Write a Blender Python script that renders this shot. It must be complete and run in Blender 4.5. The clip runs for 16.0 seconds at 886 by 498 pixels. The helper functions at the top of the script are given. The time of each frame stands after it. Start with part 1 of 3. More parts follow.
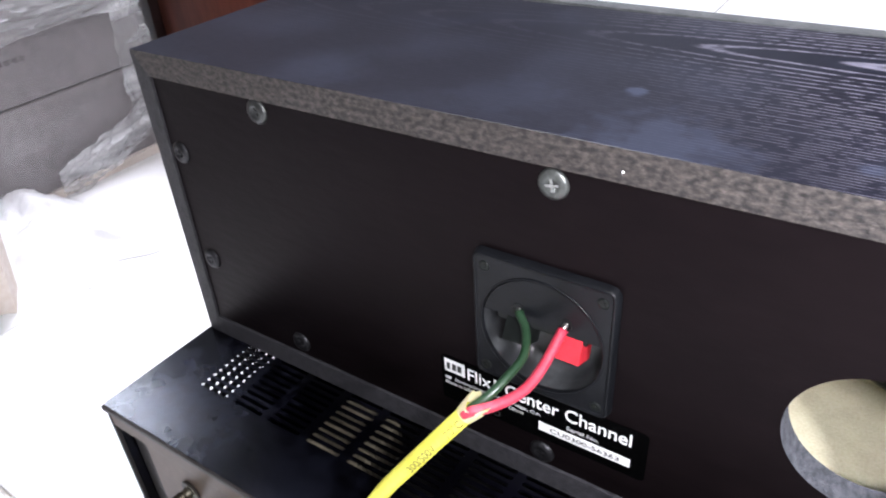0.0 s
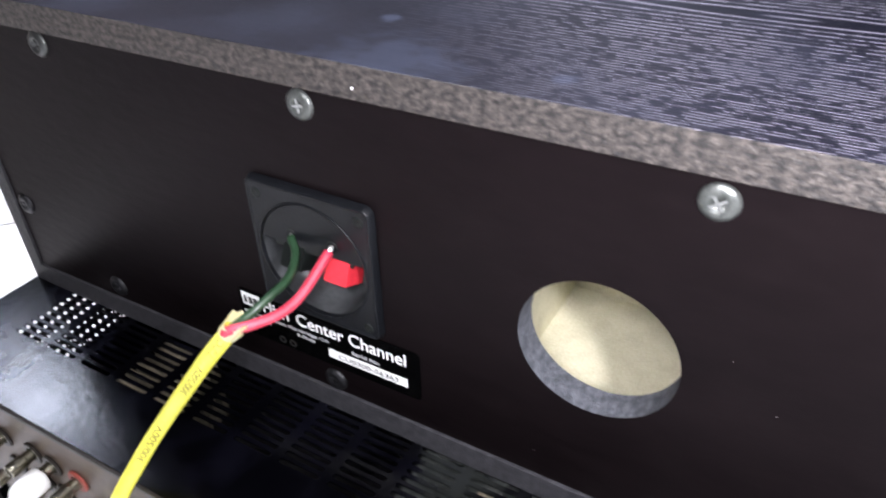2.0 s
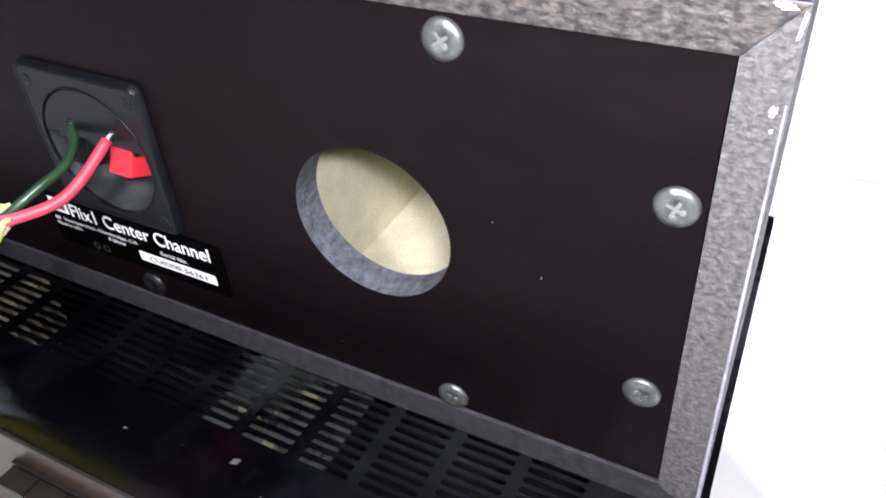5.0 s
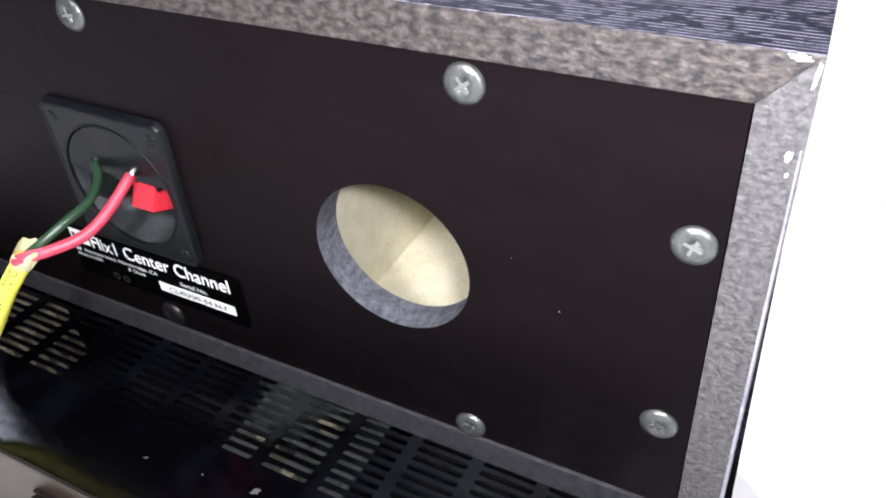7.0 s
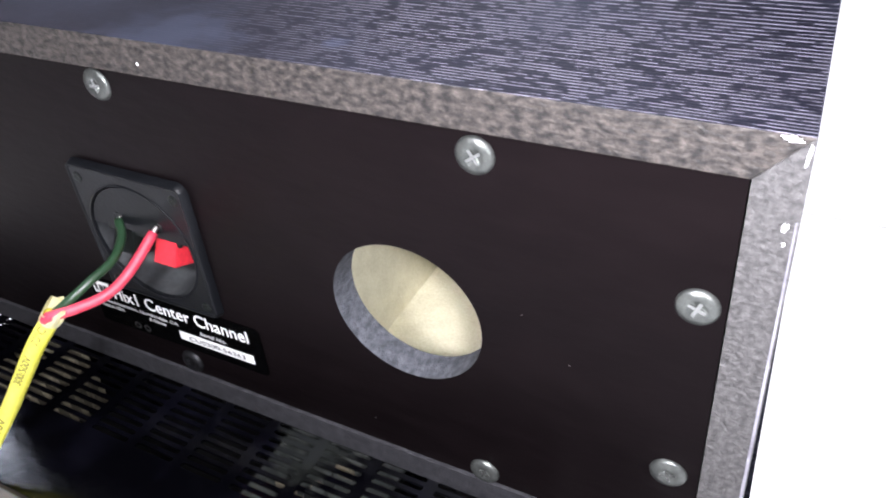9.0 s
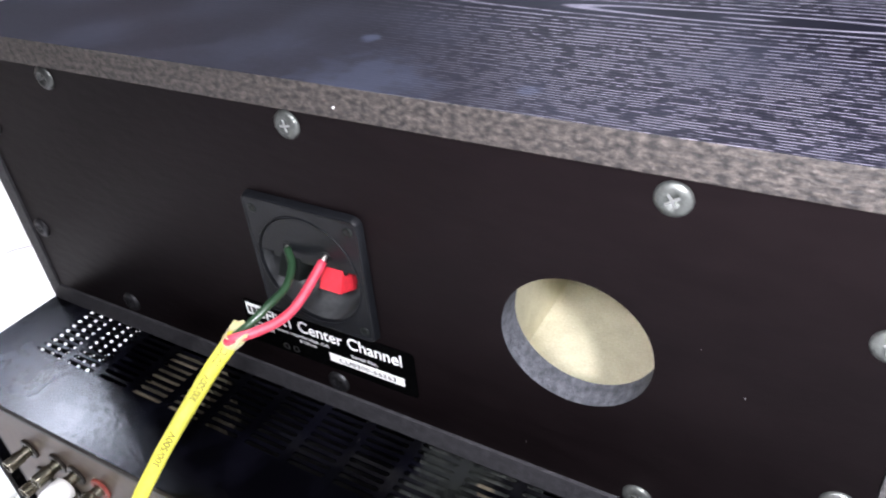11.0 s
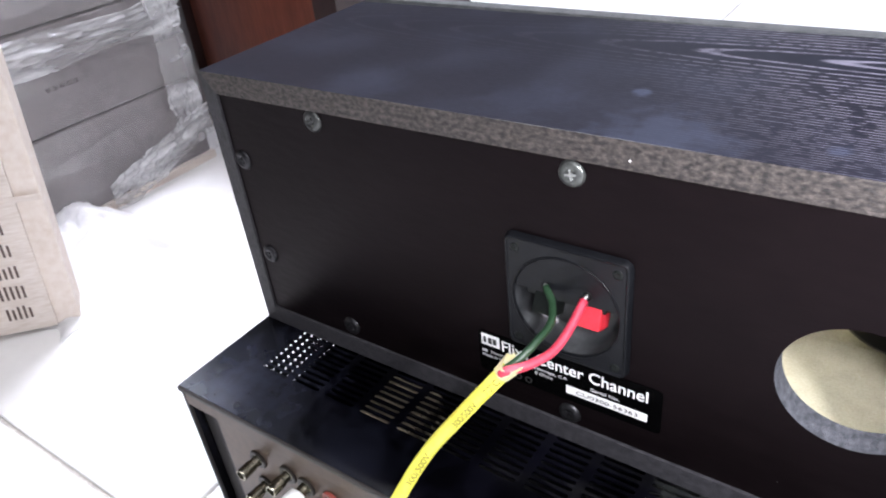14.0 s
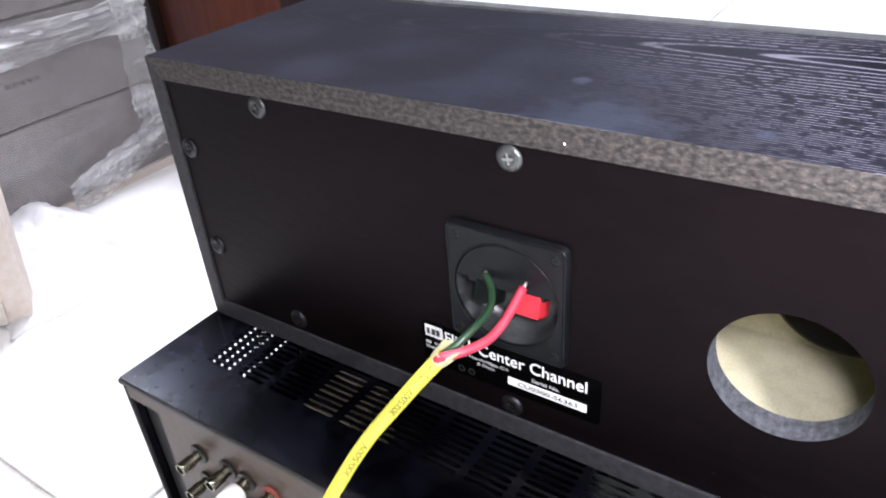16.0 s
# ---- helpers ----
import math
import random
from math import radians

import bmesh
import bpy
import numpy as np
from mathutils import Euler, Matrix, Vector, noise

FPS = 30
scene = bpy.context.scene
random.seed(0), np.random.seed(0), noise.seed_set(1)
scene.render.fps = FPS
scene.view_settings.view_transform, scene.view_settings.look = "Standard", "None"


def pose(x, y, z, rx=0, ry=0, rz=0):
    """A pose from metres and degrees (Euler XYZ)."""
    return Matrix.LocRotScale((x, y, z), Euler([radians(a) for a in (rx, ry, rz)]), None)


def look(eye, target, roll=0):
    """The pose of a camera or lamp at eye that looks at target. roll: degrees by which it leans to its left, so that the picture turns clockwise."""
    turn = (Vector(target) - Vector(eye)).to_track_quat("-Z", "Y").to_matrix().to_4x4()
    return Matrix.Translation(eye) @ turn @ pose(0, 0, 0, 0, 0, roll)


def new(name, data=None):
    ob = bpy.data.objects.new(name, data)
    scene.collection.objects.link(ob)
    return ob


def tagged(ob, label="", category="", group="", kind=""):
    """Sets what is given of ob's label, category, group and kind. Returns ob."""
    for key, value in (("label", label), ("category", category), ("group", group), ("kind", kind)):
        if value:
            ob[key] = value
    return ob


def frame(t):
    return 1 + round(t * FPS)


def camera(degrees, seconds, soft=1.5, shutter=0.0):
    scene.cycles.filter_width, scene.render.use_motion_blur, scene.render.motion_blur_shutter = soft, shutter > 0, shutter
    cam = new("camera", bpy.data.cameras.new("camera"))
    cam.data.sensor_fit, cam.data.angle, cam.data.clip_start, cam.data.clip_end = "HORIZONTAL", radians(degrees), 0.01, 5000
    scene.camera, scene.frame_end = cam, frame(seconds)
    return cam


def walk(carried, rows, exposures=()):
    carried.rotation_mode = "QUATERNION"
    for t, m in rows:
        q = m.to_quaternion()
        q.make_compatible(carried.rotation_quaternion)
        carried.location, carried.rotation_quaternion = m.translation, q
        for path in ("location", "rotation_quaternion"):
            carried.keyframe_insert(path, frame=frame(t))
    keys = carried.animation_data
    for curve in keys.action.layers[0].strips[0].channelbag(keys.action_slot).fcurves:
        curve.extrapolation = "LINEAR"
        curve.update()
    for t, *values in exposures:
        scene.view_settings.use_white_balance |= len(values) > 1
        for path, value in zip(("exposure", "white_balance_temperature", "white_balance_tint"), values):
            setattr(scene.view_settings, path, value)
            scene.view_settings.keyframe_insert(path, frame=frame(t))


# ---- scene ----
cam = camera(62.63, 16.0, soft=2.0, shutter=0.4)
PATH = [
    (0, (0.08912, -0.18508, 0.24764), (-0.8871, 1.1721, -0.8501), -3.85),
    (0.5, (0.09873, -0.18209, 0.24856), (-0.8529, 1.2023, -0.8367), -4.83),
    (1, (0.11284, -0.17654, 0.24475), (-0.7994, 1.2227, -0.8552), -3.64),
    (1.5, (0.12754, -0.17282, 0.24019), (-0.7278, 1.2433, -0.8837), -2.35),
    (2, (0.15141, -0.16761, 0.23214), (-0.6775, 1.2473, -0.9128), -1.58),
    (2.5, (0.16812, -0.16522, 0.22241), (-0.6079, 1.2235, -0.9897), -1.14),
    (3, (0.19493, -0.15339, 0.21024), (-0.5312, 1.2359, -1.0317), -1.26),
    (3.5, (0.19915, -0.15194, 0.20611), (-0.5303, 1.2228, -1.0501), -1.17),
    (4, (0.20666, -0.14481, 0.20407), (-0.5084, 1.2346, -1.0553), -1.60),
    (6.5, (0.20454, -0.14298, 0.20685), (-0.5341, 1.2399, -1.0350), -2.77),
    (7, (0.20255, -0.14534, 0.21138), (-0.5365, 1.2549, -1.0105), -2.59),
    (7.5, (0.20358, -0.14499, 0.21580), (-0.5360, 1.2610, -0.9991), -3.02),
    (8, (0.20364, -0.14352, 0.21868), (-0.5421, 1.2678, -0.9863), -3.32),
    (8.2, (0.20390, -0.14356, 0.22006), (-0.5441, 1.2713, -0.9794), -3.39),
    (10.5, (0.17924, -0.16246, 0.23624), (-0.6614, 1.2437, -0.9110), -5.10),
    (11, (0.16732, -0.17171, 0.24025), (-0.7062, 1.2230, -0.8962), -5.12),
    (11.5, (0.16028, -0.17695, 0.24534), (-0.7307, 1.2141, -0.8821), -5.18),
    (12, (0.15058, -0.18230, 0.25266), (-0.7680, 1.1968, -0.8673), -5.54),
    (12.5, (0.13625, -0.19473, 0.25777), (-0.8195, 1.1597, -0.8613), -5.76),
    (13, (0.12705, -0.20611, 0.26033), (-0.8703, 1.1379, -0.8346), -6.11),
    (13.5, (0.11741, -0.20950, 0.26112), (-0.9006, 1.1251, -0.8263), -6.40),
    (14, (0.10873, -0.21937, 0.26350), (-0.9333, 1.1042, -0.8146), -6.75),
    (14.5, (0.10613, -0.22307, 0.25968), (-0.9448, 1.1030, -0.8067), -6.44),
    (15, (0.11039, -0.22386, 0.25570), (-0.9202, 1.1247, -0.8023), -5.61),
    (15.5, (0.11772, -0.21829, 0.25347), (-0.8987, 1.1543, -0.7871), -4.95),
    (16, (0.12292, -0.21557, 0.25061), (-0.8760, 1.1661, -0.7949), -4.62),
]
walk(cam, [(t, look(eye, target, roll)) for t, eye, target, roll in PATH], [(0.0, 0.0, 6250, 13.0), (16.0, 0.0, 6250, 13.0)])


# ---- world and light ----
def area_lamp(name, place, target, w, h, watts, colour):
    d = bpy.data.lights.new(name, "AREA")
    d.shape, d.size, d.size_y, d.energy, d.color = "RECTANGLE", w, h, watts, colour
    ob = new(name, d)
    ob.matrix_world = look(place, target)
    return ob


world = bpy.data.worlds.new("world")
scene.world = world
world.use_nodes = True
world.node_tree.nodes["Background"].inputs[0].default_value = (0.75, 0.83, 1.0, 1)
world.node_tree.nodes["Background"].inputs[1].default_value = 0.05
FLOOR, CEIL = -0.17, 2.25
area_lamp("ceiling_lamp_back", (0.5, -0.9, CEIL - 0.06), (0.5, -0.9, 0), 1.2, 0.3, 15, (1.0, 0.97, 0.96))
area_lamp("ceiling_lamp_front", (-1.2, 4.4, CEIL - 0.06), (-1.2, 4.4, 0), 1.6, 0.6, 24, (0.80, 0.86, 1.0))
area_lamp("ceiling_lamp_side", (-2.68, 0.92, CEIL - 0.06), (-2.68, 0.92, 0), 0.45, 0.3, 22, (0.80, 0.86, 1.0))
# two added fill lamps, unseen, brighten the cartons, floor and packing sheet
area_lamp("carton_fill_right", (1.45, 0.75, CEIL - 0.06), (1.45, 0.75, 0), 0.9, 0.3, 36, (0.97, 0.96, 1.0))
area_lamp("carton_fill_middle", (-0.85, 0.95, CEIL - 0.06), (-0.85, 0.95, 0), 0.5, 0.3, 100, (0.92, 0.92, 1.0))
# added fill from behind the camera that reaches into the port hole
area_lamp("rear_fill", (0.72, -1.98, 1.78), (0.12, 0, 0.1), 1.15, 0.72, 16, (1.0, 0.985, 0.98))
# two small fixed lamps, outside the view, stand in for the camera's own moving light
area_lamp("torch_stand_in", (0.145, -0.200, 0.270), (0.12, 0, 0.08), 0.030, 0.030, 1.3, (1.0, 0.975, 1.0))
area_lamp("torch_stand_in", (0.222, -0.150, 0.228), (0.15, 0, 0.09), 0.016, 0.016, 1.25, (1.0, 0.985, 1.0))


# ---- materials ----
AZ_TOP = -0.007


def mat(name, colour, rough=0.5, metal=0.0, colour2=None, scale=40.0, stretch=(1, 1, 1), bump=0.0, bump_scale=None, fine=None,
        spec=0.5, coat=0.0, detail=6.0, lo=0.35, hi=0.65, rough_var=0.0, per_object=0.0, overlay=0.35):
    m = bpy.data.materials.new(name)
    m.use_nodes = True
    nt = m.node_tree
    b = nt.nodes["Principled BSDF"]
    b.inputs["Roughness"].default_value, b.inputs["Metallic"].default_value = rough, metal
    b.inputs["Specular IOR Level"].default_value, b.inputs["Coat Weight"].default_value = spec, coat
    tc = nt.nodes.new("ShaderNodeTexCoord")
    mp = nt.nodes.new("ShaderNodeMapping")
    mp.inputs["Scale"].default_value = stretch
    nt.links.new(tc.outputs["Object"], mp.inputs["Vector"])
    n1 = nt.nodes.new("ShaderNodeTexNoise")
    n1.inputs["Scale"].default_value, n1.inputs["Detail"].default_value = scale, detail
    nt.links.new(mp.outputs["Vector"], n1.inputs["Vector"])
    ramp = nt.nodes.new("ShaderNodeValToRGB")
    ramp.color_ramp.elements[0].position, ramp.color_ramp.elements[1].position = lo, hi
    c2 = colour2 or tuple(min(1, c * 1.25) for c in colour)
    ramp.color_ramp.elements[0].color, ramp.color_ramp.elements[1].color = (*colour, 1), (*c2, 1)
    nt.links.new(n1.outputs["Fac"], ramp.inputs["Fac"])
    out = ramp.outputs["Color"]
    n2 = nt.nodes.new("ShaderNodeTexNoise")
    n2.inputs["Scale"].default_value, n2.inputs["Detail"].default_value = fine or scale * 8, 4
    nt.links.new(mp.outputs["Vector"], n2.inputs["Vector"])
    mix = nt.nodes.new("ShaderNodeMix")
    mix.data_type, mix.blend_type = "RGBA", "OVERLAY"
    mix.inputs["Factor"].default_value = overlay
    nt.links.new(out, mix.inputs["A"])
    nt.links.new(n2.outputs["Fac"], mix.inputs["B"])
    out = mix.outputs["Result"]
    if per_object:
        oi = nt.nodes.new("ShaderNodeObjectInfo")
        hsv = nt.nodes.new("ShaderNodeHueSaturation")
        mr = nt.nodes.new("ShaderNodeMapRange")
        mr.inputs["To Min"].default_value, mr.inputs["To Max"].default_value = 1 - per_object, 1 + per_object
        nt.links.new(oi.outputs["Random"], mr.inputs["Value"])
        nt.links.new(mr.outputs["Result"], hsv.inputs["Value"])
        nt.links.new(out, hsv.inputs["Color"])
        out = hsv.outputs["Color"]
    nt.links.new(out, b.inputs["Base Color"])
    if rough_var:
        mr = nt.nodes.new("ShaderNodeMapRange")
        mr.inputs["To Min"].default_value, mr.inputs["To Max"].default_value = max(0.02, rough - rough_var), min(1, rough + rough_var)
        nt.links.new(n1.outputs["Fac"], mr.inputs["Value"])
        nt.links.new(mr.outputs["Result"], b.inputs["Roughness"])
    if bump:
        bp = nt.nodes.new("ShaderNodeBump")
        bp.inputs["Strength"].default_value, bp.inputs["Distance"].default_value = bump, 0.001
        n3 = nt.nodes.new("ShaderNodeTexNoise")
        n3.inputs["Scale"].default_value, n3.inputs["Detail"].default_value = bump_scale or scale * 4, 5
        nt.links.new(mp.outputs["Vector"], n3.inputs["Vector"])
        nt.links.new(n3.outputs["Fac"], bp.inputs["Height"])
        nt.links.new(bp.outputs["Normal"], b.inputs["Normal"])
    return m


def ash_vinyl():
    """Black ash vinyl: elongated ring grain along the board, its glints painted as paler streaks, with dusty patches.
    """
    m = mat("black_ash_vinyl", (0.010, 0.010, 0.013), 0.42, spec=0.14)
    nt = m.node_tree
    b = nt.nodes["Principled BSDF"]
    tc = nt.nodes.new("ShaderNodeTexCoord")
    mp = nt.nodes.new("ShaderNodeMapping")
    mp.inputs["Location"].default_value = (-0.131 * 0.09 - 0.0006, -0.0985, 0)
    mp.inputs["Scale"].default_value = (0.09, 1.0, 0.0)
    nt.links.new(tc.outputs["Object"], mp.inputs["Vector"])
    warp = nt.nodes.new("ShaderNodeTexNoise")
    warp.inputs["Scale"].default_value, warp.inputs["Detail"].default_value = 60.0, 4
    mp3 = nt.nodes.new("ShaderNodeMapping")
    mp3.inputs["Scale"].default_value = (0.35, 1.0, 1.0)
    nt.links.new(tc.outputs["Object"], mp3.inputs["Vector"])
    nt.links.new(mp3.outputs["Vector"], warp.inputs["Vector"])
    add = nt.nodes.new("ShaderNodeVectorMath")
    add.operation = "MULTIPLY_ADD"
    add.inputs[1].default_value = (0.0012, 0.0024, 0)
    nt.links.new(warp.outputs["Color"], add.inputs[0])
    nt.links.new(mp.outputs["Vector"], add.inputs[2])
    dist = nt.nodes.new("ShaderNodeVectorMath")
    dist.operation = "LENGTH"
    nt.links.new(add.outputs["Vector"], dist.inputs[0])

    def math2(op, a, b):
        r = nt.nodes.new("ShaderNodeMath")
        r.operation = op
        for k, v in enumerate((a, b)):
            if isinstance(v, float):
                r.inputs[k].default_value = v
            else:
                nt.links.new(v, r.inputs[k])
        return r.outputs["Value"]

    far = dist.outputs["Value"]
    turns = math2("ADD", math2("MULTIPLY", far, 170.0), math2("MULTIPLY", math2("MULTIPLY", far, far), 2500.0))
    rings = math2("ADD", math2("MULTIPLY", math2("COSINE", math2("MULTIPLY", turns, 6.2832), 0.0), 0.5), 0.5)
    streak = nt.nodes.new("ShaderNodeTexNoise")
    streak.inputs["Scale"].default_value, streak.inputs["Detail"].default_value = 430.0, 3
    mp2 = nt.nodes.new("ShaderNodeMapping")
    mp2.inputs["Scale"].default_value = (0.50, 1.0, 1.0)
    nt.links.new(tc.outputs["Object"], mp2.inputs["Vector"])
    nt.links.new(mp2.outputs["Vector"], streak.inputs["Vector"])
    def step(src, a, b, lo=0.0, hi=1.0):
        r = nt.nodes.new("ShaderNodeMapRange")
        r.interpolation_type = "SMOOTHSTEP"
        r.inputs["From Min"].default_value, r.inputs["From Max"].default_value = a, b
        r.inputs["To Min"].default_value, r.inputs["To Max"].default_value = lo, hi
        nt.links.new(src, r.inputs["Value"])
        return r.outputs["Result"]

    def times(a, b):
        r = nt.nodes.new("ShaderNodeMath")
        r.operation = "MULTIPLY"
        nt.links.new(a, r.inputs[0])
        nt.links.new(b, r.inputs[1])
        return r.outputs["Value"]

    # worn puts the grain's glint into its colour, paler towards one end of the board
    sep = nt.nodes.new("ShaderNodeSeparateXYZ")
    nt.links.new(tc.outputs["Object"], sep.inputs["Vector"])
    worn = step(math2("ADD", sep.outputs["X"], math2("MULTIPLY", sep.outputs["Y"], 0.7)), 0.030, 0.160, 0.06, 1.0)
    lines = times(step(rings, 0.76, 0.99), math2("MAXIMUM", step(streak.outputs["Fac"], 0.40, 0.52, 0.08, 1.0), step(far, 0.005, 0.015, 0.85, 0.0)))
    val = times(lines, worn)
    base = nt.nodes.new("ShaderNodeMix")
    base.data_type = "RGBA"
    base.inputs["A"].default_value, base.inputs["B"].default_value = (0.0050, 0.0050, 0.0105, 1), (0.24, 0.23, 0.285, 1)
    nt.links.new(val, base.inputs["Factor"])
    dust = nt.nodes.new("ShaderNodeTexNoise")
    dust.inputs["Scale"].default_value, dust.inputs["Detail"].default_value = 26.0, 9
    nt.links.new(tc.outputs["Object"], dust.inputs["Vector"])
    dr = nt.nodes.new("ShaderNodeMapRange")
    dr.inputs["From Min"].default_value, dr.inputs["From Max"].default_value = 0.46, 0.70
    dr.inputs["To Max"].default_value = 0.26
    nt.links.new(dust.outputs["Fac"], dr.inputs["Value"])
    mix = nt.nodes.new("ShaderNodeMix")
    mix.data_type = "RGBA"
    mix.inputs["B"].default_value = (0.030, 0.034, 0.054, 1)
    nt.links.new(dr.outputs["Result"], mix.inputs["Factor"])
    nt.links.new(base.outputs["Result"], mix.inputs["A"])
    nt.links.new(mix.outputs["Result"], b.inputs["Base Color"])
    bp = nt.nodes.new("ShaderNodeBump")
    bp.inputs["Strength"].default_value, bp.inputs["Distance"].default_value = 0.22, 0.0006
    nt.links.new(val, bp.inputs["Height"])
    nt.links.new(bp.outputs["Normal"], b.inputs["Normal"])
    return m


ASH = ash_vinyl()
PARTICLE = mat("raw_particle_board", (0.014, 0.0125, 0.0125), 0.5, colour2=(0.118, 0.100, 0.090), scale=560, stretch=(0.6, 1, 1), detail=10.0, lo=0.38, hi=0.86, bump=0.55, bump_scale=800, fine=1500, overlay=0.6)
# right side edge: grey board, partly paler from painted light falloff
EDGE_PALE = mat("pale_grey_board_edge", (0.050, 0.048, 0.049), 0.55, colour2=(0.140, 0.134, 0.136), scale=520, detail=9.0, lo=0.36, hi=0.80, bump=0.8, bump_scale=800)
# worn foil, its highlight put into the pale colour
FOIL_GLINT = mat("worn_foil_glint", (0.20, 0.19, 0.23), 0.38, colour2=(0.34, 0.33, 0.38), scale=150)
# bottom and left edges: smoother grey board, partly darker from painted light falloff
EDGE_GREY = mat("dark_grey_board_edge", (0.015, 0.015, 0.018), 0.6, colour2=(0.042, 0.041, 0.047), scale=260, detail=8.0, lo=0.34, hi=0.78, bump=0.6, bump_scale=800)
PANEL = mat("black_hardboard", (0.0024, 0.0016, 0.0019), 0.42, colour2=(0.0040, 0.0027, 0.0031), scale=14, stretch=(0.5, 1, 1.4), bump=0.22, bump_scale=190, spec=0.105, rough_var=0.07)
PANEL.node_tree.nodes["Principled BSDF"].inputs["Specular Tint"].default_value = (1.0, 0.78, 0.85, 1)
MDF_EDGE = mat("grey_fibre_edge", (0.040, 0.043, 0.052), 0.85, colour2=(0.105, 0.110, 0.128), scale=420, stretch=(1, 0.6, 1), bump=0.9, bump_scale=900)
BEIGE = mat("bare_fibre_board", (0.64, 0.60, 0.43), 0.8, colour2=(0.72, 0.68, 0.50), scale=110, bump=0.2, bump_scale=500)
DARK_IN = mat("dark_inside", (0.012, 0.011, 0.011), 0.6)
PLASTIC = mat("black_moulded_plastic", (0.0040, 0.0044, 0.0056), 0.33, colour2=(0.007, 0.0077, 0.0095), scale=60, bump=0.12, bump_scale=900, spec=0.22)
GREY_CUP = mat("worn_grey_plastic", (0.018, 0.019, 0.021), 0.30, colour2=(0.055, 0.058, 0.061), scale=70)
GRILLE = mat("grey_grille_cloth", (0.055, 0.060, 0.062), 0.8, colour2=(0.085, 0.090, 0.092), scale=90, bump=0.4, bump_scale=900)
SCUFF = mat("pale_scuff", (0.008, 0.008, 0.009), 0.6, colour2=(0.15, 0.15, 0.16), scale=1500, lo=0.42, hi=0.66)
RED_TAB = mat("red_plastic", (0.50, 0.022, 0.035), 0.38, colour2=(0.60, 0.03, 0.045), scale=80)
BLACK_TAB = mat("black_tab_plastic", (0.006, 0.0075, 0.007), 0.35, spec=0.25)
RED_WIRE = mat("red_wire_pvc", (0.50, 0.030, 0.062), 0.42, colour2=(0.57, 0.055, 0.09), scale=120)
GREEN_WIRE = mat("dark_green_wire_pvc", (0.012, 0.035, 0.016), 0.32, colour2=(0.02, 0.05, 0.024), scale=120)
YELLOW = mat("yellow_cable_pvc", (0.74, 0.70, 0.07), 0.45, colour2=(0.80, 0.76, 0.11), scale=60, bump=0.15, bump_scale=300)
TORN = mat("torn_pale_pvc", (0.80, 0.76, 0.45), 0.6, colour2=(0.88, 0.85, 0.62), scale=200)
INK = mat("dark_print", (0.16, 0.14, 0.03), 0.6)
COPPER = mat("tinned_wire_end", (0.62, 0.60, 0.58), 0.35, metal=1.0)
ZINC = mat("zinc_screw", (0.10, 0.108, 0.104), 0.38, metal=0.75, colour2=(0.18, 0.19, 0.182), scale=300, bump=0.3, bump_scale=700, per_object=0.2)
# darker screw tones: the light's falloff across the panel put into colour
DARK_SCREW = mat("dark_screw_tone", (0.022, 0.022, 0.025), 0.38, metal=0.85, colour2=(0.055, 0.055, 0.06), scale=400)
DIM_ZINC = mat("dim_lit_zinc_screw", (0.055, 0.057, 0.057), 0.36, metal=0.85, colour2=(0.10, 0.104, 0.102), scale=300)
RECESS = mat("screw_recess", (0.36, 0.37, 0.36), 0.20, metal=0.9)
LABEL = mat("black_label", (0.0007, 0.0007, 0.0008), 0.22, scale=50, spec=0.2)
WHITE_INK = mat("white_print", (0.80, 0.80, 0.80), 0.5, colour2=(0.86, 0.86, 0.86), scale=300)
SILVER_INK = mat("grey_print", (0.45, 0.45, 0.46), 0.5)
BLACK_INK = mat("black_print", (0.02, 0.02, 0.02), 0.5)
CHIP = mat("white_chipped_foil", (0.85, 0.85, 0.87), 0.4, scale=200)
AMP_BLACK = mat("black_painted_steel", (0.0006, 0.0006, 0.0012), 0.18, colour2=(0.004, 0.004, 0.008), scale=26, lo=0.48, hi=0.80, bump=0.10, bump_scale=240, spec=0.29, rough_var=0.08)
AMP_BACK = mat("brown_grey_back_plate", (0.052, 0.034, 0.024), 0.42, colour2=(0.085, 0.058, 0.042), scale=25, metal=0.2, rough_var=0.1)
AMP_INNER = mat("dull_inner_steel", (0.006, 0.006, 0.006), 0.7)
